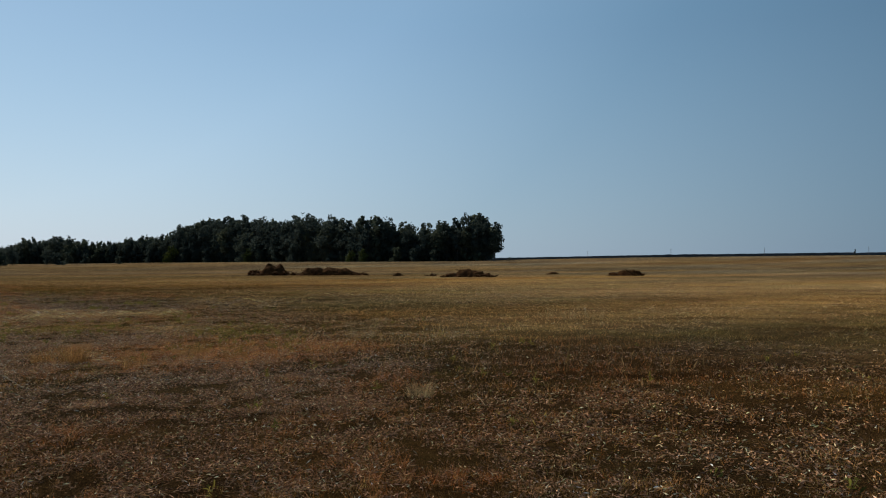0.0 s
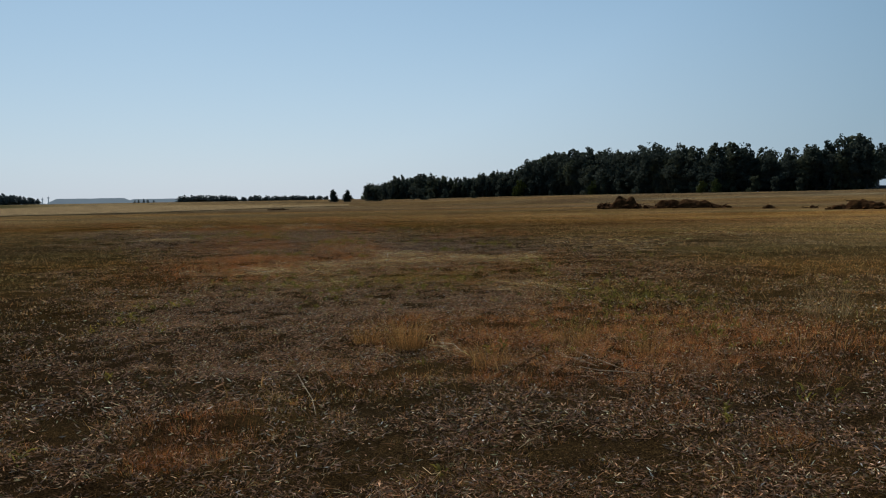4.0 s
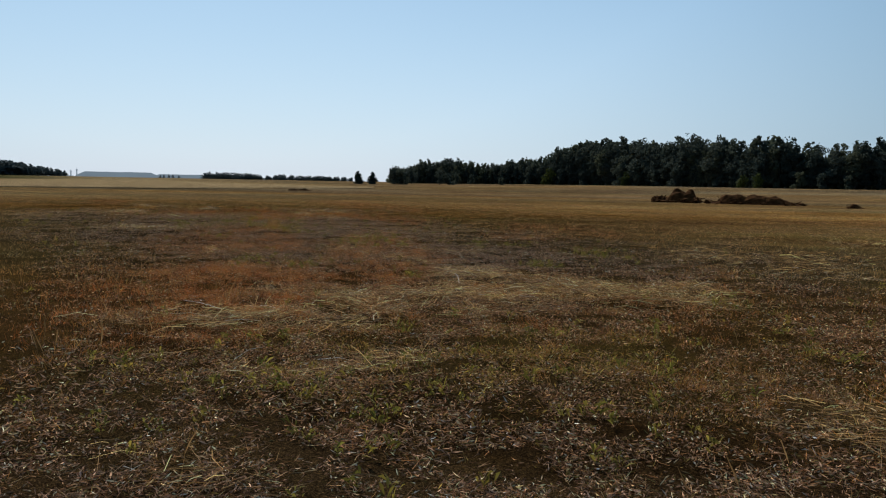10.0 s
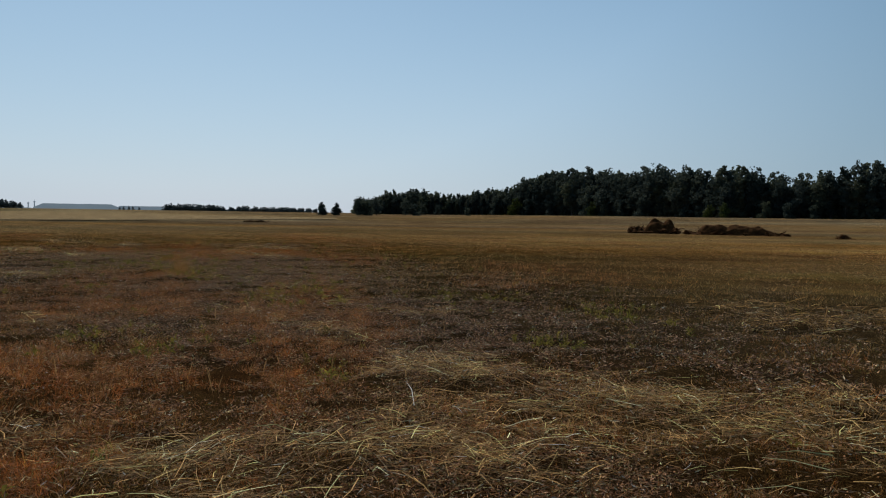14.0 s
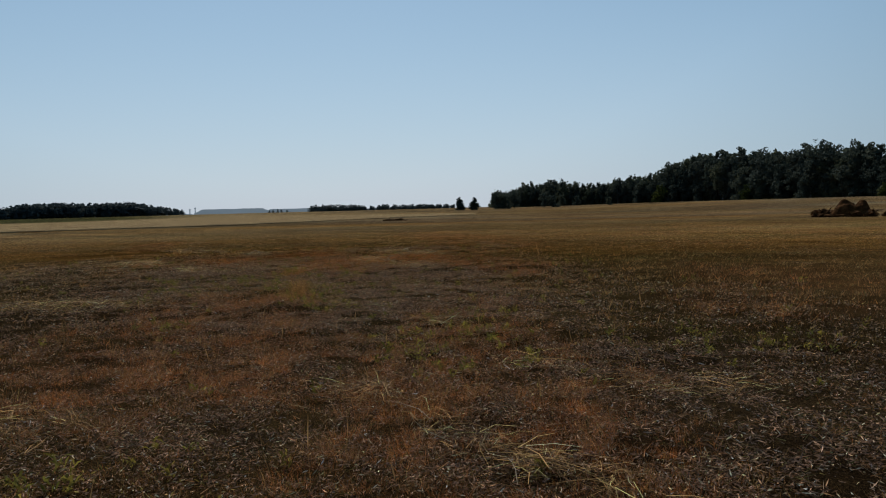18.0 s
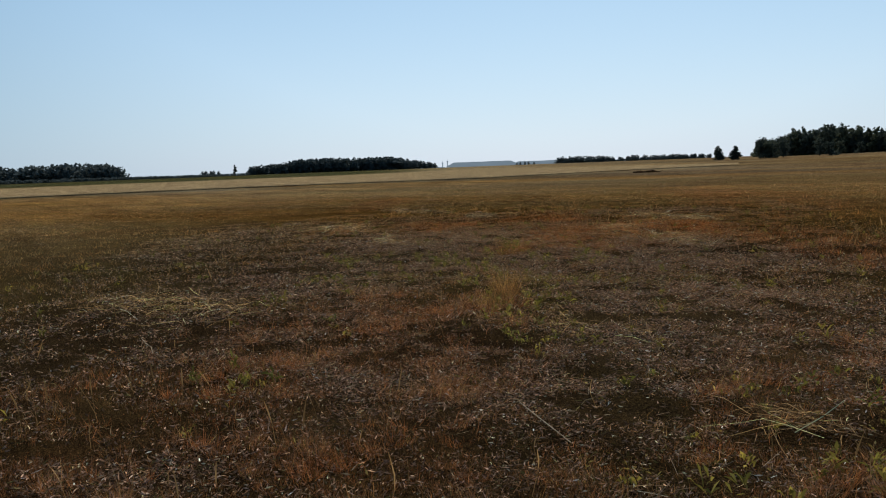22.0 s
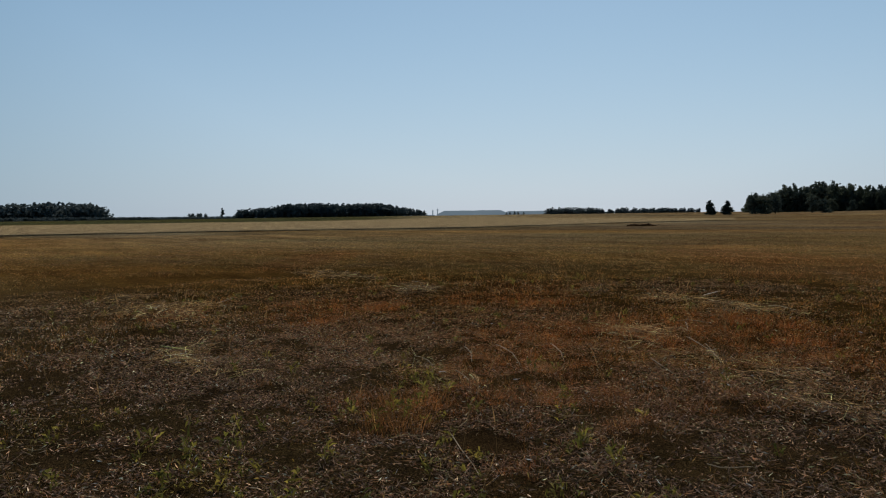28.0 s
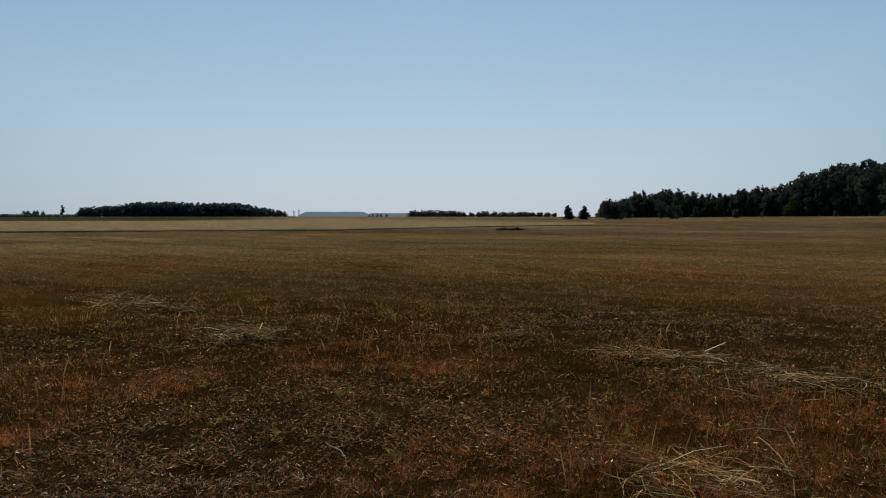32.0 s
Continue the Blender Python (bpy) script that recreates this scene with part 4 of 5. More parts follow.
# ------------------------------------------------------------ heaps of dug earth, roots and brush
def heap(x, y, wide, deep, high, peaks, clods, sticks, seed, label, turn=0.0):
    rn = random.Random(seed)
    e = thing("brush_heap", at(x, y, 0.04), label, "heap", "heaps in the field", turn=turn)
    bm, n = bmesh.new(), 26
    grid = []
    for j in range(n + 1):
        row = []
        for i in range(n + 1):
            u, v = 2 * i / n - 1, 2 * j / n - 1
            px, py = u * wide / 2, v * deep / 2
            z = max(hh * math.exp(-((px - cx) / (rx * 1.15)) ** 4 - (py / (deep * 0.33)) ** 4) for cx, rx, hh in peaks)
            edge = max(0.0, min(1.0, 2.6 * (1 - math.hypot(u, v))))
            z = z * edge * (0.85 + 0.35 * noise.noise((px * 1.3, py * 1.3, seed))) + edge * 0.16 * noise.noise((px * 3.6, py * 3.6, seed + 5)) + edge * 0.08
            row.append(bm.verts.new((px, py, z if edge > 0 else -0.12)))
        grid.append(row)
    for j in range(n):
        for i in range(n):
            bm.faces.new((grid[j][i], grid[j][i + 1], grid[j + 1][i + 1], grid[j + 1][i]))
    part("mound", bm, M_SOIL, e)

    def top(px):
        return max(hh * math.exp(-((px - cx) / rx) ** 2) for cx, rx, hh in peaks)

    for k in range(int(clods * 2.2)):
        px, py = rn.uniform(-0.46, 0.46) * wide, rn.uniform(-0.42, 0.25) * deep
        fall = max(0.1, 1 - (abs(py) / (deep * 0.5)) ** 1.4)
        s = rn.uniform(0.08, 0.30) * (0.6 + high * 0.5)
        bm = bmesh.new()
        lump(bm, (px, py, top(px) * fall * 0.78 * rn.uniform(0.3, 1.0)), (s * rn.uniform(0.9, 1.6), s, s * rn.uniform(0.6, 1.0)), seed * 10 + k, rn.uniform(0, 6.28), 0.85)
        part("clod", bm, M_SOIL, e)
    for k in range(sticks):
        px, py = rn.uniform(-0.45, 0.45) * wide, rn.uniform(-0.35, 0.3) * deep
        z = top(px) * 0.75
        ln, a = rn.uniform(0.5, 1.5) * (0.5 + high * 0.5), rn.uniform(-1.1, 1.1)
        d = Vector((math.sin(a) * ln, rn.uniform(-0.3, 0.2) * ln, math.cos(a) * ln * rn.uniform(0.15, 0.5)))
        p = Vector((px, py, z * rn.uniform(0.3, 0.8)))
        bm = bmesh.new()
        r = rn.uniform(0.025, 0.07)
        mid = p + d * 0.5 + Vector((rn.uniform(-0.1, 0.1), 0, rn.uniform(-0.05, 0.12)))
        tube(bm, [p - d * 0.2, mid, p + d], [r, r * 0.8, r * 0.3], 6)
        for f in (0.3, 0.55, 0.8):
            q = p + d * f
            tube(bm, [q, q + Vector((rn.uniform(-0.3, 0.3), rn.uniform(-0.2, 0.2), rn.uniform(0.02, 0.22)))], [r * 0.45, r * 0.15], 5)
        part("branch", bm, M_TWIG, e)


heap(-17.0, 88.5, 4.9, 3.0, 1.35, ((-1.9, 0.45, 0.75), (-1.2, 0.5, 0.55), (0.1, 0.75, 1.35), (1.2, 0.6, 1.2), (1.9, 0.5, 0.6)), 22, 20, 11, "tall heap of dark dug earth, roots and dead brush")
heap(-10.0, 88.0, 9.2, 3.0, 1.0, ((-4.0, 0.5, 0.4), (-2.3, 0.7, 0.95), (-1.2, 0.6, 0.9), (0.2, 0.8, 1.0), (1.6, 0.9, 0.75), (3.2, 1.2, 0.3)), 26, 26, 12, "long low heap of earth clods and dead branches")
heap(5.2, 77.0, 5.4, 2.8, 0.85, ((-1.7, 0.6, 0.4), (-0.3, 0.8, 0.85), (0.9, 0.7, 0.65), (1.9, 0.6, 0.3)), 18, 14, 13, "brown heap of dug earth with roots in the grass")
heap(22.0, 81.5, 4.0, 2.4, 0.62, ((-1.3, 0.4, 0.32), (0.0, 0.6, 0.55), (0.8, 0.7, 0.6)), 12, 8, 14, "small brown heap of dug earth in the grass")
heap(-2.0, 82.5, 1.2, 0.9, 0.3, ((0.0, 0.35, 0.32),), 4, 3, 15, "little pile of earth and straw in the field")
heap(1.7, 82.0, 0.9, 0.8, 0.22, ((0.0, 0.3, 0.22),), 3, 2, 16, "little pile of earth and straw in the field")
heap(15.8, 90.5, 1.6, 1.0, 0.25, ((0.0, 0.5, 0.26),), 4, 3, 17, "little pile of earth and straw in the field")
heap(-71.0, 101.0, 3.4, 1.0, 0.26, ((-0.8, 0.6, 0.2), (0.6, 0.6, 0.26)), 5, 9, 18, "low pile of fallen dead branches in the field", radians(35))

# ------------------------------------------------------------ grass, stubble, straw and weeds
STATIONS = [(1.3, 0.4, 4), (0.6, 2.6, 16), (-0.8, 5.6, 23), (-2.8, 9.0, 20), (-4.8, 11.6, 25), (-6.3, 15.0, 22), (-8.0, 18.0, 29), (-10.0, 20.6, 35), (-11.6, 22.9, 43), (-13.4, 24.7, 52), (-15.4, 27.1, 50),
            (-17.0, 29.2, 51), (-19.0, 31.0, 50), (-21.0, 32.6, 49), (-22.5, 34.0, 44)]


def nearness(x, y):
    """Distance from the walked line for what lies ahead of it; far for what lies behind."""
    d = np.full_like(x, 60.0)
    for sx, sy, yaw in STATIONS:
        fx, fy = -math.sin(radians(yaw)), math.cos(radians(yaw))
        dx, dy = x - sx, y - sy
        ahead, side = dx * fx + dy * fy, np.abs(dx * fy - dy * fx)
        ok = (ahead > 1.6) & (side < ahead * 0.74 + 1.2)
        d = np.where(ok, np.minimum(d, np.hypot(dx, dy)), d)
    return d


rng = np.random.default_rng(5)


def sow(x0, x1, y0, y1, per_m2, full, power, least, most):
    """Places of blades, thinning out with distance from the walk."""
    cx, cy = (a.ravel() for a in np.meshgrid(np.arange(x0, x1, 0.5) + 0.25, np.arange(y0, y1, 0.5) + 0.25))
    d = nearness(cx, cy)
    share = np.where((d > least) & (d <= most), np.minimum(1, (full / d) ** power) * np.clip((59.5 - d) / 22 + (d > 59.2), 0, 1), 0)
    own = rng.poisson(per_m2 * 0.25 * share)
    x = np.repeat(cx, own) + rng.uniform(-0.25, 0.25, own.sum())
    y = np.repeat(cy, own) + rng.uniform(-0.25, 0.25, own.sum())
    clump = vnoise(x * 2.6, y * 2.6, 91) * 0.6 + vnoise(x * 7.0, y * 7.0, 92) * 0.6
    keep = rng.random(len(x)) < np.clip(clump * 2.5 - 0.78, 0.04, 1)
    return x[keep], y[keep], np.repeat(d, own)[keep]


def tussock(x, y, size, seed):
    """The middle of the tussock that each place belongs to, and the tussock's own number, 0 to 1."""
    ix, iy = np.floor(x / size), np.floor(y / size)
    cx, cy = (ix + 0.15 + 0.7 * lattice(ix, iy, seed)) * size, (iy + 0.15 + 0.7 * lattice(ix, iy, seed + 1)) * size
    return cx, cy, lattice(ix, iy, seed + 2)


def blades(x, y, d, kind_no, fine):
    """Corners, triangles and tints of one blade, stalk or leaf at each place."""
    if kind_no == 0:
        twice = np.where(d < 9, 3, 1)
        x, y, d = np.repeat(x, twice), np.repeat(y, twice), np.repeat(d, twice)
        x, y = x + rng.normal(0, 0.02, len(x)), y + rng.normal(0, 0.02, len(x))
    n = len(x)
    lo, hi, t0, t1, thick, lift = ((0.03, 0.12, 3, 40, 0.55, 0.0), (0.05, 0.2, 66, 92, 0.9, 0.03), (0.02, 0.05, 15, 75, 2.0, 0.06), (0.03, 0.11, 55, 92, 1.5, 0.02), (0.025, 0.09, 4, 50, 0.8, 0.0), (0.014, 0.055, 40, 100, 2.4, 0.04))[kind_no]
    u = rng.random(n)
    grow, own = 1.0, 0.5 * np.ones(n)
    if kind_no in (0, 4):
        cx, cy, own = tussock(x, y, 0.2 if kind_no == 0 else 0.26, 401 + kind_no)
        hug = np.where(d < 16, 0.62 + 0.38 * lattice(np.floor(x * 4), np.floor(y * 4), 407), 1.0)
        x, y = cx + (x - cx) * hug, cy + (y - cy) * hug
        grow = 0.6 + 0.85 * own
    ln = (lo + (hi - lo) * u**1.6) * (0.7 + 0.6 * vnoise(x * 1.7, y * 1.7, 95)) * grow
    ln = np.where(d > 16, np.maximum(ln, 0.08), ln) * (1 + 0.2 * np.clip((d - 6) / 8, 0, 1) * (kind_no == 1)) * (np.maximum(1, d / 10) if kind_no == 5 else 1)
    tilt = np.radians(rng.uniform(t0, t1, n))
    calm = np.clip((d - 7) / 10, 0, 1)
    laid = np.clip((d - 14) / 10, 0, 1) * 0.6
    tilt = tilt * (1 - laid) + np.radians(rng.uniform(55, 92, n)) * laid
    az = rng.uniform(0, 2 * np.pi, n)
    if kind_no in (0, 4):
        az = np.arctan2(y - cy, x - cx) + rng.normal(0, 0.9, n)
    wide = np.maximum(0.0026, 0.00075 * np.minimum(d, 30)) * thick * rng.uniform(0.7, 1.3, n) * (np.clip(1.2 - d / 26, 0.85, 1.1) if kind_no == 5 else 1.0)
    dirn = np.stack([np.cos(az) * np.sin(tilt), np.sin(az) * np.sin(tilt), np.cos(tilt)], 1)
    a2 = rng.uniform(0, 2 * np.pi, n)
    side = np.cross(dirn, np.stack([np.cos(a2), np.sin(a2), rng.normal(0, 0.5, n)], 1))
    side /= np.linalg.norm(side, axis=1, keepdims=True) + 1e-9
    base = np.stack([x, y, gz(x, y) - 0.008 + lift * rng.random(n)], 1)
    w = wide[:, None] / 2
    droop = np.stack([np.cos(az), np.sin(az), -0.8 * np.ones(n)], 1) * (ln * rng.uniform(0.0, 0.2, n))[:, None] * (0.3 if kind_no == 1 else 1.0)
    tip = base + dirn * ln[:, None] + droop
    tip[:, 2] = np.maximum(tip[:, 2], base[:, 2] + 0.004)
    base_c = np.array((RUST_C, PALE_C, GREEN_C, GREY_C, DRY_C, np.array((0.38, 0.235, 0.130)))[kind_no])[None] * np.ones((n, 1))
    tan = (np.clip((x + 5) / 8, 0, 1) * np.clip((y - 16) / 8, 0, 1))[:, None] * 0.7
    base_c = base_c * (1 - tan) + np.array((0.36, 0.23, 0.105)) * tan if kind_no == 4 else base_c
    streak = (0.75 + 0.5 * fnoise(x * 0.18 + y * 0.07, y * 0.5 - x * 0.16, 99))[:, None]
    mixed = (tint_of(growth(x, y)) * 0.74 + 0.26 * np.array((0.19, 0.13, 0.058))) * streak
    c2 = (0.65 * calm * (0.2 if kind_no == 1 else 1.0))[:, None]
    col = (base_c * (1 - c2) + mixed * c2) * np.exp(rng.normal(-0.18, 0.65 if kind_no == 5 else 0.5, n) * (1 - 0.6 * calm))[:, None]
    col = col * np.exp((own - 0.5) * 0.9 * (1 - 0.4 * calm))[:, None] * (1 + (lattice(np.floor(own * 997), 0 * own, 411) - 0.5)[:, None] * np.array((0.35, 0.0, -0.3)))
    bleached = (rng.random(n) < ((0.04 if kind_no == 5 else 0.12 if kind_no == 3 else 0.08) * (1 - calm) if kind_no != 2 else 0.0))[:, None]
    col = np.where(bleached, np.array((0.46, 0.34, 0.20))[None] * rng.uniform(0.6, 1.2, n)[:, None], col)
    olive = (rng.random(n) < 0.1)[:, None] & ~bleached
    col = np.where(olive, np.array((0.15, 0.135, 0.045))[None] * rng.uniform(0.6, 1.2, n)[:, None], col) * (sward_tone(x, y) * (1 + 0.22 * calm))[:, None]
    _, hue = bands(x, y)
    col = col * (np.array((1.16, 0.955, 0.93)) * (1 - calm)[:, None] + np.array((1.0, 0.985, 1.0)) * calm[:, None]) * (1 + 0.22 * hue[:, None] * np.array((0.6, 0.1, -0.8)))
    warm = rng.normal(0, 0.10, n)[:, None] * (1 - 0.6 * calm)[:, None]
    col = np.clip(col * (1 + warm * np.array((0.6, 0.1, -1.0))), 0.004, 0.65 if kind_no == 5 else 0.8)
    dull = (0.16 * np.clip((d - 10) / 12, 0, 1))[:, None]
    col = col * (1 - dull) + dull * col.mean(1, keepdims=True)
    if fine:
        belly = 1.5 if kind_no == 2 else 0.85
        mid = base + dirn * ln[:, None] * 0.55 + droop * 0.25
        end = 0.45 if kind_no in (1, 3) else 0.1
        v = np.stack([base - side * w * (0.4 if kind_no == 2 else 1), base + side * w * (0.4 if kind_no == 2 else 1), mid - side * w * belly, mid + side * w * belly, tip - side * w * end, tip + side * w * end], 1).reshape(-1, 3)
        b = np.arange(n)[:, None] * 6
        t = np.concatenate([b + [0, 1, 3], b + [0, 3, 2], b + [2, 3, 5], b + [2, 5, 4]], 1).reshape(-1, 3)
        return v, t, np.repeat(col, 6, 0)
    if kind_no == 5:
        mid = (base + tip) / 2
        curl = np.cross(dirn, side) * w * rng.uniform(-1.3, 1.3, n)[:, None]
        v = np.stack([base, mid - side * w + curl, tip, mid + side * w + curl], 1).reshape(-1, 3)
        b = np.arange(n)[:, None] * 4
        return v, np.concatenate([b + [0, 1, 2], b + [0, 2, 3]], 1).reshape(-1, 3), np.repeat(col, 4, 0)
    v = np.stack([base - side * w, base + side * w, tip], 1).reshape(-1, 3)
    return v, np.arange(3 * n).reshape(-1, 3), np.repeat(col, 3, 0)


sown = [(*sow(-36, 10, 2, 52, 6500, 3.6, 2.0, 1.7, 16.0), True), (*sow(-75, 40, 4, 110, 120, 16.0, 1.15, 16.0, 59.0), False), (*sow(-46, 18, -6, 58, 10, 70.0, 1.0, 59.0, 61.0), False)]
NAMES = (("rust_grass", "fine rust-brown dry grass standing in patches", M_BLADE), ("loose_straw", "pale cut straw lying loose in swaths", M_BLADE), ("green_weeds", "low yellow-green weeds among dry grass", M_WEED),
         ("stubble", "short grey-brown broken stubble stems", M_BLADE), ("dry_grass", "short dry olive-brown grass of the field", M_BLADE), ("leaf_litter", "dead brown and bleached leaf litter on the ground", M_FLAKE))
heaped = [([], [], [], 0) for _ in NAMES]
for x, y, d, fine in sown:
    d = np.where(d > 59.2, 11.0, d)
    w = growth(x, y)
    w = w**1.7 * np.array((1.6, 0.8, 0.32, 1.3, 1.0))
    cum = np.cumsum(w / w.sum(1, keepdims=True), 1)
    kind_no = (rng.random(len(x))[:, None] > cum).sum(1).clip(0, 4)
    shed = rng.random(len(x))
    kind_no = np.where(fine & (d < 12) & (((kind_no == 3) & (shed < 0.72)) | ((kind_no == 4) & (shed < 0.38)) | ((kind_no == 0) & (shed < 0.3))), 5, kind_no)
    for k in range(6):
        for close in ((True, False) if fine and k in (1, 2) else (False,)):
            pick = (kind_no == k) & ((d < 7.0) == close if fine and k in (1, 2) else True)
            if not pick.any():
                continue
            v, t, c = blades(x[pick], y[pick], d[pick], k, close)
            vs, ts, cs, n0 = heaped[k]
            vs.append(v), ts.append(t + n0), cs.append(c)
            heaped[k] = (vs, ts, cs, n0 + len(v))
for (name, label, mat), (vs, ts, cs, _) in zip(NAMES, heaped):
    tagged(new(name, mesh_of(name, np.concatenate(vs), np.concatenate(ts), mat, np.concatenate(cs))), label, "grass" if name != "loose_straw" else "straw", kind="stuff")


# ------------------------------------------------------------ single tufts, bundles of straw and long stalks
def strands(count, spread_r, h0, h1, tilt0, tilt1, wide, color, flat=False, heading=None, long_r=None):
    a = rng.uniform(0, 2 * np.pi, count)
    r = spread_r * np.sqrt(rng.random(count))
    ln = rng.uniform(h0, h1, count)
    tilt = np.radians(rng.uniform(tilt0, tilt1, count))
    az = a + rng.normal(0, 0.8, count) if heading is None else heading + rng.normal(0, 1.0, count) + np.pi * rng.integers(0, 2, count)
    px, py = r * np.cos(a), r * np.sin(a)
    if long_r is not None:
        al = rng.uniform(-long_r, long_r, count)
        px, py = px + al * math.cos(heading), py + al * math.sin(heading)
    base = np.stack([px, py, (0.01 + 0.10 * rng.random(count)) if flat else np.full(count, -0.01)], 1)
    dirn = np.stack([np.cos(az) * np.sin(tilt), np.sin(az) * np.sin(tilt), np.cos(tilt)], 1)
    side = np.cross(dirn, rng.normal(size=(count, 3)))
    side /= np.linalg.norm(side, axis=1, keepdims=True)
    w = (wide * rng.uniform(0.7, 1.3, count))[:, None] / 2
    bend = np.stack([np.cos(az), np.sin(az), -0.7 * np.ones(count)], 1) * (ln * rng.uniform(0, 0.28, count))[:, None] * (0.25 if flat else 1)
    mid, tip = base + dirn * ln[:, None] * 0.55 + bend * 0.25, base + dirn * ln[:, None] + bend
    tip[:, 2] = np.maximum(tip[:, 2], 0.005)
    v = np.stack([base - side * w, base + side * w, mid - side * w, mid + side * w, tip - side * w * 0.5, tip + side * w * 0.5], 1).reshape(-1, 3)
    b = np.arange(count)[:, None] * 6
    t = np.concatenate([b + [0, 1, 3], b + [0, 3, 2], b + [2, 3, 5], b + [2, 5, 4]], 1).reshape(-1, 3)
    col = np.clip(np.array(color)[None] * np.exp(rng.normal(-0.1, 0.45, count))[:, None], 0, 0.8)
    return v, t, np.repeat(col, 6, 0)


def tuft(x, y, high, wide, count, color, label, blade=0.0021):
    v, t, c = strands(int(count * 2.2), wide, high * 0.3, high, 1, 26, blade, color)
    ob = new("grass_tuft", mesh_of("grass_tuft", v, t, M_BLADE, c))
    ob.matrix_world = Matrix.Translation(at(x, y))
    tagged(ob, label, "grass tuft", "tufts of tall grass")


TAWNY = np.array((0.36, 0.20, 0.075))
RUSTY, BUFF = "tall tuft of rust-brown dry grass", "tall pale buff tuft of dry grass"
for x, y, h, w, n, c, label in ((1.2, 9.0, 0.26, 0.14, 110, PALE_C, BUFF), (0.0, 15.3, 0.55, 0.3, 70, PALE_C * 0.85, BUFF), (1.65, 15.8, 0.5, 0.4, 60, PALE_C * 0.8, BUFF), (4.8, 20.2, 0.55, 0.45, 70, PALE_C, BUFF),
                                (5.6, 20.6, 0.5, 0.35, 50, PALE_C, BUFF), (-3.96, 11.85, 0.42, 0.17, 260, TAWNY, RUSTY), (-4.5, 12.0, 0.2, 0.14, 170, TAWNY, RUSTY), (-19.75, 30.5, 0.5, 0.13, 220, TAWNY, RUSTY),
                                (-19.5, 30.1, 0.22, 0.2, 180, TAWNY, RUSTY), (-22.95, 33.6, 0.2, 0.26, 150, RUST_C, RUSTY), (-23.3, 34.0, 0.2, 0.3, 150, RUST_C, RUSTY), (-13.2, 24.9, 0.15, 0.2, 120, RUST_C, RUSTY),
                                (-2.4, 12.6, 0.34, 0.2, 110, TAWNY, RUSTY), (-1.7, 12.4, 0.36, 0.2, 110, TAWNY, RUSTY), (-2.9, 11.4, 0.3, 0.18, 110, TAWNY, RUSTY)):
    tuft(x, y, h, w, n, c, label)
laid_v, laid_t, laid_c, laid_n = [], [], [], 0
for x0, y0, x1, y1, w in WINDROWS:
    long_l = math.hypot(x1 - x0, y1 - y0) + 2 * w
    far_off = float(nearness(np.array([x0]), np.array([y0]))[0])
    n = int(470 * long_l * (0.22 + w) * min(1.0, 8 / far_off))
    bunch = rng.integers(0, max(3, n // 10), n)
    u, side_off = rng.uniform(-0.1, 1.1, n)[bunch] + rng.normal(0, 0.05, n), (rng.normal(0, 0.6, n)[bunch] + rng.normal(0, 0.12, n)) * w
    turn = math.atan2(y1 - y0, x1 - x0)
    px, py = x0 + (x1 - x0) * u - math.sin(turn) * side_off, y0 + (y1 - y0) * u + math.cos(turn) * side_off
    keep = rng.random(n) < np.clip(vnoise(px * 3.1, py * 3.1, 191) * 1.6 + vnoise(px * 8, py * 8, 193) * 1.4 - 0.95, 0.03, 1)
    px, py, side_off, n = px[keep], py[keep], side_off[keep], int(keep.sum())
    crest = 0.13 * np.exp(-(side_off / w) ** 2)
    az = turn + rng.normal(0, 0.75, 4000)[bunch[keep]] + rng.normal(0, 0.28, n) + np.pi * rng.integers(0, 2, n)
    ln = 0.06 + 0.36 * rng.random(n) ** 1.8
    rise = rng.normal(0.0, 0.13, n) * ln
    start = np.stack([px, py, gz(px, py) + 0.02 + crest * rng.random(n)], 1)
    step_v = np.stack([np.cos(az) * ln, np.sin(az) * ln, rise], 1)
    end_z = np.maximum(start + step_v, np.stack([px * 0 - 1e9, px * 0 - 1e9, gz(px, py) + 0.012], 1))
    bow_v = start + step_v * 0.5 + np.stack([rng.normal(0, 0.06, n) * ln, rng.normal(0, 0.06, n) * ln, 0.10 * ln * rng.random(n)], 1)
    thick_v = np.maximum(0.0017, 0.00034 * np.minimum(nearness(px, py), 20))[:, None] * rng.uniform(0.5, 1.6, n)[:, None]
    across = np.cross(step_v, rng.normal(0, 0.4, (n, 3)) + np.array((0, 0, 1)))
    across /= np.linalg.norm(across, axis=1, keepdims=True) + 1e-9
    v = np.stack([start - across * thick_v, start + across * thick_v, bow_v - across * thick_v, bow_v + across * thick_v, end_z - across * thick_v * 0.6, end_z + across * thick_v * 0.6], 1).reshape(-1, 3)
    k6 = np.arange(n)[:, None] * 6
    laid_t.append(np.concatenate([k6 + [0, 1, 3], k6 + [0, 3, 2], k6 + [2, 3, 5], k6 + [2, 5, 4]], 1).reshape(-1, 3) + laid_n)
    laid_v.append(v)
    laid_c.append(np.repeat(np.clip(np.array((0.52, 0.315, 0.128)) * np.exp(rng.normal(-0.85 if far_off < 9 else -1.4, 0.65, n) + 1.15 * (rng.random(n) < 0.28))[:, None], 0, 0.75), 6, 0))
    laid_n += len(v)
tagged(new("straw_swaths", mesh_of("straw_swaths", np.concatenate(laid_v), np.concatenate(laid_t), M_BLADE, np.concatenate(laid_c))), "swaths of tangled tan cut straw lying on the stubble", "straw", kind="stuff")


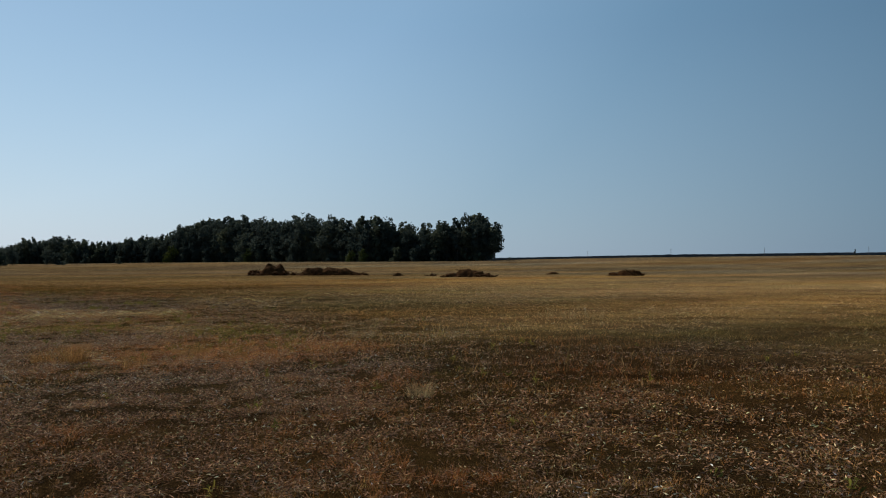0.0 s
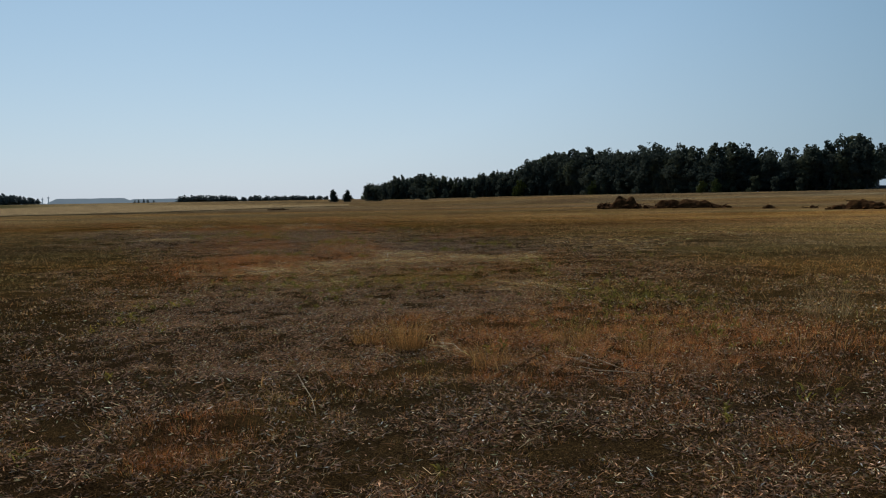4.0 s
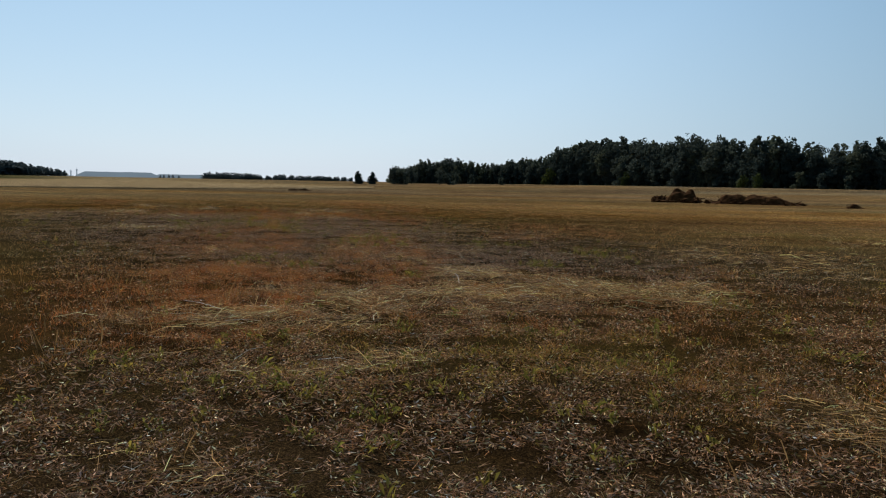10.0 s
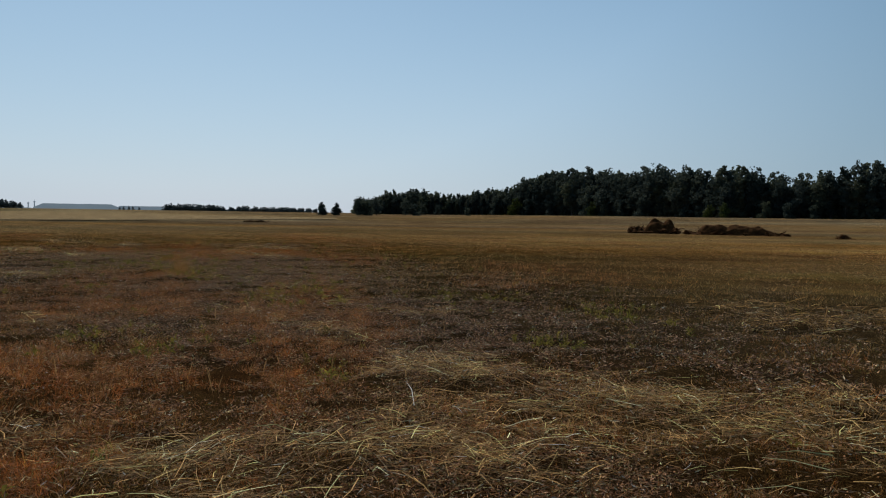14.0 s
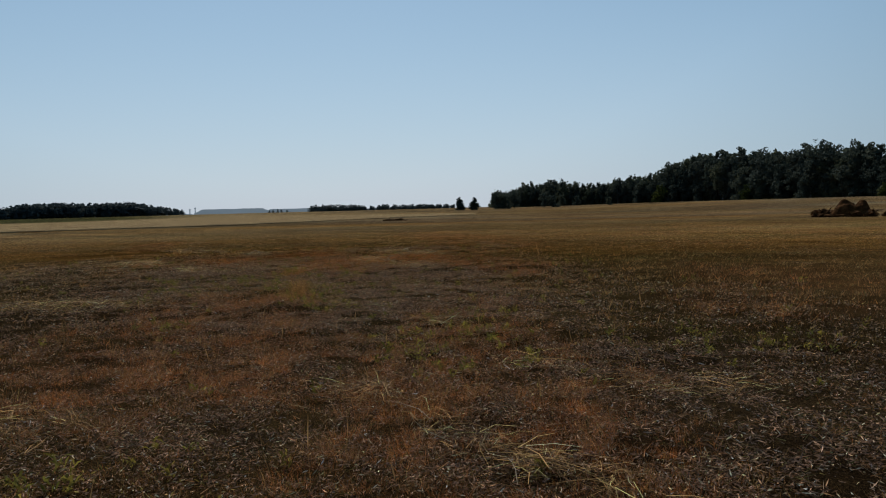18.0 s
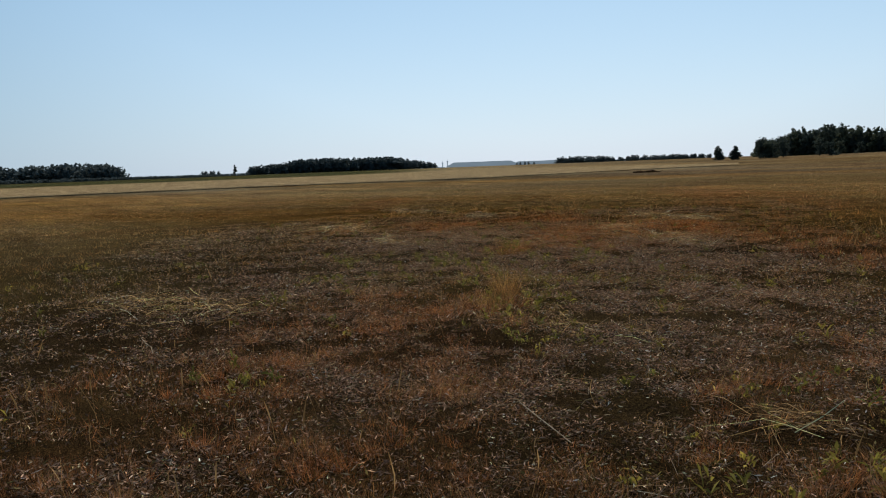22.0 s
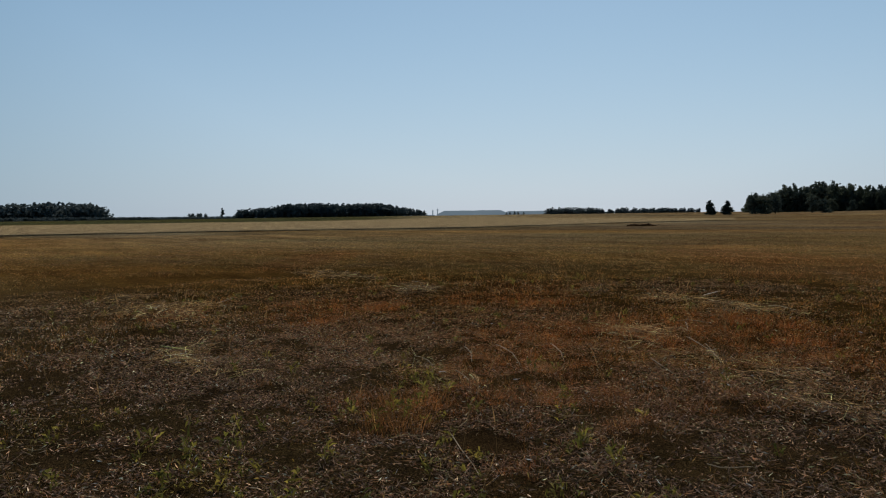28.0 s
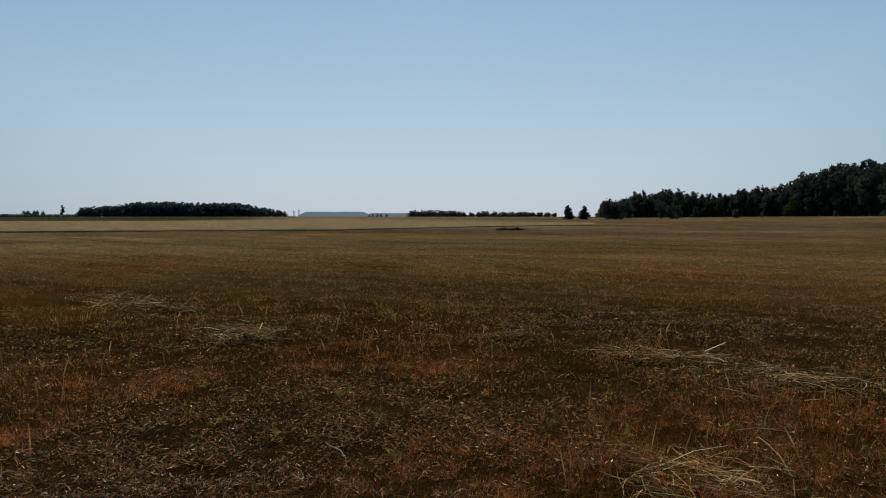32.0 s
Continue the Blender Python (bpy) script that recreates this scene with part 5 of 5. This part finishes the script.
def stalk(x, y, heading, ln, label):
    """One long cut stem lying on the thatch, a little bent."""
    a = radians(heading)
    bm = bmesh.new()
    k = [Vector((math.cos(a + 0.06 * math.sin(f * 3)) * f * ln, math.sin(a + 0.06 * math.sin(f * 3)) * f * ln, 0.05 + 0.03 * math.sin(f * 3 + x))) for f in (0, 0.3, 0.6, 1.0)]
    tube(bm, k, [0.0035, 0.0035, 0.003, 0.002], 5)
    me = bpy.data.meshes.new("stalk")
    bm.to_mesh(me)
    bm.free()
    me.materials.append(M_LOG)
    ob = new("stalk", me)
    ob.matrix_world = Matrix.Translation(at(x, y))
    tagged(ob, label, "stalk", "long fallen stalks")


STALKS_SOUTH = ((-2.08, 11.44, -24, 0.69), (-2.41, 11.95, -42, 0.39), (-4.15, 10.23, -49, 1.09), (-2.49, 12.13, -51, 0.93), (-2.41, 12.32, -53, 1.3), (-3.79, 12.08, -46, 0.76), (-3.72, 12.18, -60,
                0.67), (-5.57, 11.91, 120, 0.61), (-9.1, 12.78, -19, 1.07), (-7.36, 18.64, 42, 0.14), (-8.29, 19.57, -50, 0.52), (-9.08, 20.25, -29, 0.46), (-10.75, 19.55, -23, 0.39), (-11.03, 21.49,
                14, 0.23), (-10.08, 23.36, -56, 0.86), (-13.37, 21.47, 131, 0.47), (-12.01, 24.24, -54, 0.35))
STALKS_MIDDLE = ((-13.49, 25.12, -35, 0.76), (-16.61, 27.7, -18, 0.61), (-20.81, 26.74, -12, 1.03), (-21.04, 34.43, 4, 0.27), (-22.35, 33.6, -28, 0.74), (-23.97, 34.99, -24, 0.55), (-23.07, 36.68, -31,
                 0.54), (-24.89, 35.2, -20, 0.66), (-24.98, 35.95, -36, 0.86), (-24.32, 36.62, -38, 0.85), (-23.24, 37.91, -50, 1.11), (-24.86, 36.31, -31, 1.11), (-23.59, 38.08, -39, 0.98), (-24.18,
                 38.94, -55, 0.62), (-24.34, 39.01, 49, 0.44), (-26.35, 37.22, -28, 0.54), (-25.28, 42.03, -53, 1.3))
STALKS = STALKS_SOUTH + STALKS_MIDDLE
for x, y, a, ln in STALKS:
    stalk(x, y, a, ln, "long bleached dry stalk lying on the grass")


# ------------------------------------------------------------ scattered weeds, seed stems and broken stems
def scatter_places(per_m2, most, weight):
    """Random places ahead of the walk, kept by what grows there."""
    n = int(46 * 50 * per_m2)
    x, y = rng.uniform(-36, 10, n), rng.uniform(2, 52, n)
    d = nearness(x, y)
    keep = (d > 1.7) & (d < most) & (rng.random(n) < weight(growth(x, y), x, y))
    return x[keep], y[keep], d[keep]


def ribbons(base, mid, tip, w0, w1, w2):
    """Two-piece flat strips through three places, with three widths."""
    n = len(base)
    side = np.cross(tip - base, rng.normal(size=(n, 3)))
    side /= np.linalg.norm(side, axis=1, keepdims=True) + 1e-9
    v = np.stack([base - side * w0, base + side * w0, mid - side * w1, mid + side * w1, tip - side * w2, tip + side * w2], 1).reshape(-1, 3)
    b = np.arange(n)[:, None] * 6
    return v, np.concatenate([b + [0, 1, 3], b + [0, 3, 2], b + [2, 3, 5], b + [2, 5, 4]], 1).reshape(-1, 3)


def heading(n, t0, t1):
    az, tilt = rng.uniform(0, 2 * np.pi, n), np.radians(rng.uniform(t0, t1, n))
    return np.stack([np.cos(az) * np.sin(tilt), np.sin(az) * np.sin(tilt), np.cos(tilt)], 1)


# small leafy weeds
x, y, d = scatter_places(26.0, 13, lambda w, x, y: np.clip(0.012 + 0.02 * np.clip((y - x - 44) / 6, 0, 1) + 0.9 * spots(x, y, GREEN) * np.clip(vnoise(x * 2.2, y * 2.2, 151) * 2.4 - 0.8, 0.02, 1), 0, 1))
each = 13
high = np.repeat(rng.uniform(0.06, 0.16, len(x)), each)
hue = np.repeat(rng.random(len(x)), each)[:, None]
px, py = np.repeat(x, each), np.repeat(y, each)
n = len(px)
stem = high * rng.random(n)
base = np.stack([px + rng.normal(0, 0.02, n), py + rng.normal(0, 0.02, n), gz(px, py) + stem * 0.7], 1)
way = heading(n, 20, 85)
ln = (high * rng.uniform(0.25, 0.55, n))[:, None]
w = np.maximum(0.0075, 0.0007 * np.repeat(d, each))[:, None] * rng.uniform(0.6, 1.3, n)[:, None]
v, t = ribbons(base, base + way * ln * 0.5 + np.array((0, 0, 0.01)), base + way * ln, w * 0.3, w, w * 0.15)
col = (np.array((0.145, 0.138, 0.030)) * (1 - hue) + np.array((0.27, 0.21, 0.045)) * hue) * rng.uniform(0.6, 1.3, n)[:, None]
tagged(new("weed_plants", mesh_of("weed_plants", v, t, M_WEED, np.repeat(col, 6, 0))), "small green and yellowing weeds scattered in the grass", "weeds", kind="stuff")

# upright dry stems with seed heads
x, y, d = scatter_places(26.0, 13, lambda w, x, y: np.clip(0.02 + 0.9 * w[:, 0] ** 1.5 + 0.08 * w[:, 4], 0, 1) * np.clip((13 - nearness(x, y)) / 7, 0, 1) * np.clip(vnoise(x * 1.3, y * 1.3, 157) * 2.2 - 0.6, 0.02, 1))
n = len(x)
ln = rng.uniform(0.1, 0.3, n)[:, None]
way = heading(n, 2, 24)
base = np.stack([x, y, gz(x, y)], 1)
w = np.maximum(0.0013, 0.0003 * d)[:, None]
lean = heading(n, 20, 60) * ln * 0.35
v1, t1 = ribbons(base, base + way * ln * 0.35, base + way * ln * 0.7, w, w, w)
v2, t2 = ribbons(base + way * ln * 0.68, base + way * ln * 0.85 + lean * 0.3, base + way * ln + lean, w, w * 3.0, w * 0.8)
ear = np.array((0.38, 0.23, 0.10)) * rng.uniform(0.5, 1.2, n)[:, None]
tagged(new("seed_stems", mesh_of("seed_stems", np.concatenate([v1, v2]), np.concatenate([t1, t2 + len(v1)]), M_BLADE, np.concatenate([np.repeat(ear * 0.75, 6, 0), np.repeat(ear, 6, 0)]))),
       "upright tan dry grass stems with seed heads", "grass", kind="stuff")

# bleached broken stems lying about, some forked
x, y, d = scatter_places(11.0, 13, lambda w, x, y: np.clip(0.10 + 1.0 * w[:, 3] + 0.5 * w[:, 1], 0, 1) * np.clip(vnoise(x * 0.7, y * 0.7, 161) * 2.4 - 0.7, 0.04, 1))
n = len(x)
ln = (0.05 + 0.28 * rng.random(n) ** 2.4)[:, None]
way = heading(n, 66, 96)
base = np.stack([x, y, gz(x, y) + 0.03 + 0.03 * rng.random(n)], 1)
w = np.maximum(0.0016, 0.00022 * d)[:, None] * rng.uniform(0.6, 1.4, n)[:, None]
bow = rng.normal(0, 0.08, (n, 3)) * ln
mid = base + way * ln * 0.5 + bow
v1, t1 = ribbons(base, mid, base + way * ln, w, w, w * 0.7)
fork = rng.random(n) < 0.4
v2, t2 = ribbons(mid[fork], mid[fork] + (way[fork] + rng.normal(0, 0.5, (fork.sum(), 3)) * np.array((1, 1, 0.3))) * ln[fork] * 0.22, mid[fork] + (way[fork] + rng.normal(0, 0.6, (fork.sum(), 3)) * np.array((1, 1, 0.3))) * ln[fork] * 0.45, w[fork] * 0.8, w[fork] * 0.7, w[fork] * 0.4)
col = np.array((0.46, 0.345, 0.205)) * rng.uniform(0.4, 1.1, n)[:, None] * (1 - 0.5 * np.clip((d - 5) / 8, 0, 1))[:, None]
tagged(new("broken_stems", mesh_of("broken_stems", np.concatenate([v1, v2]), np.concatenate([t1, t2 + len(v1)]), M_BLADE, np.concatenate([np.repeat(col, 6, 0), np.repeat(col[fork], 6, 0)]))),
       "bleached broken dry stems lying on the stubble", "stems", kind="stuff")
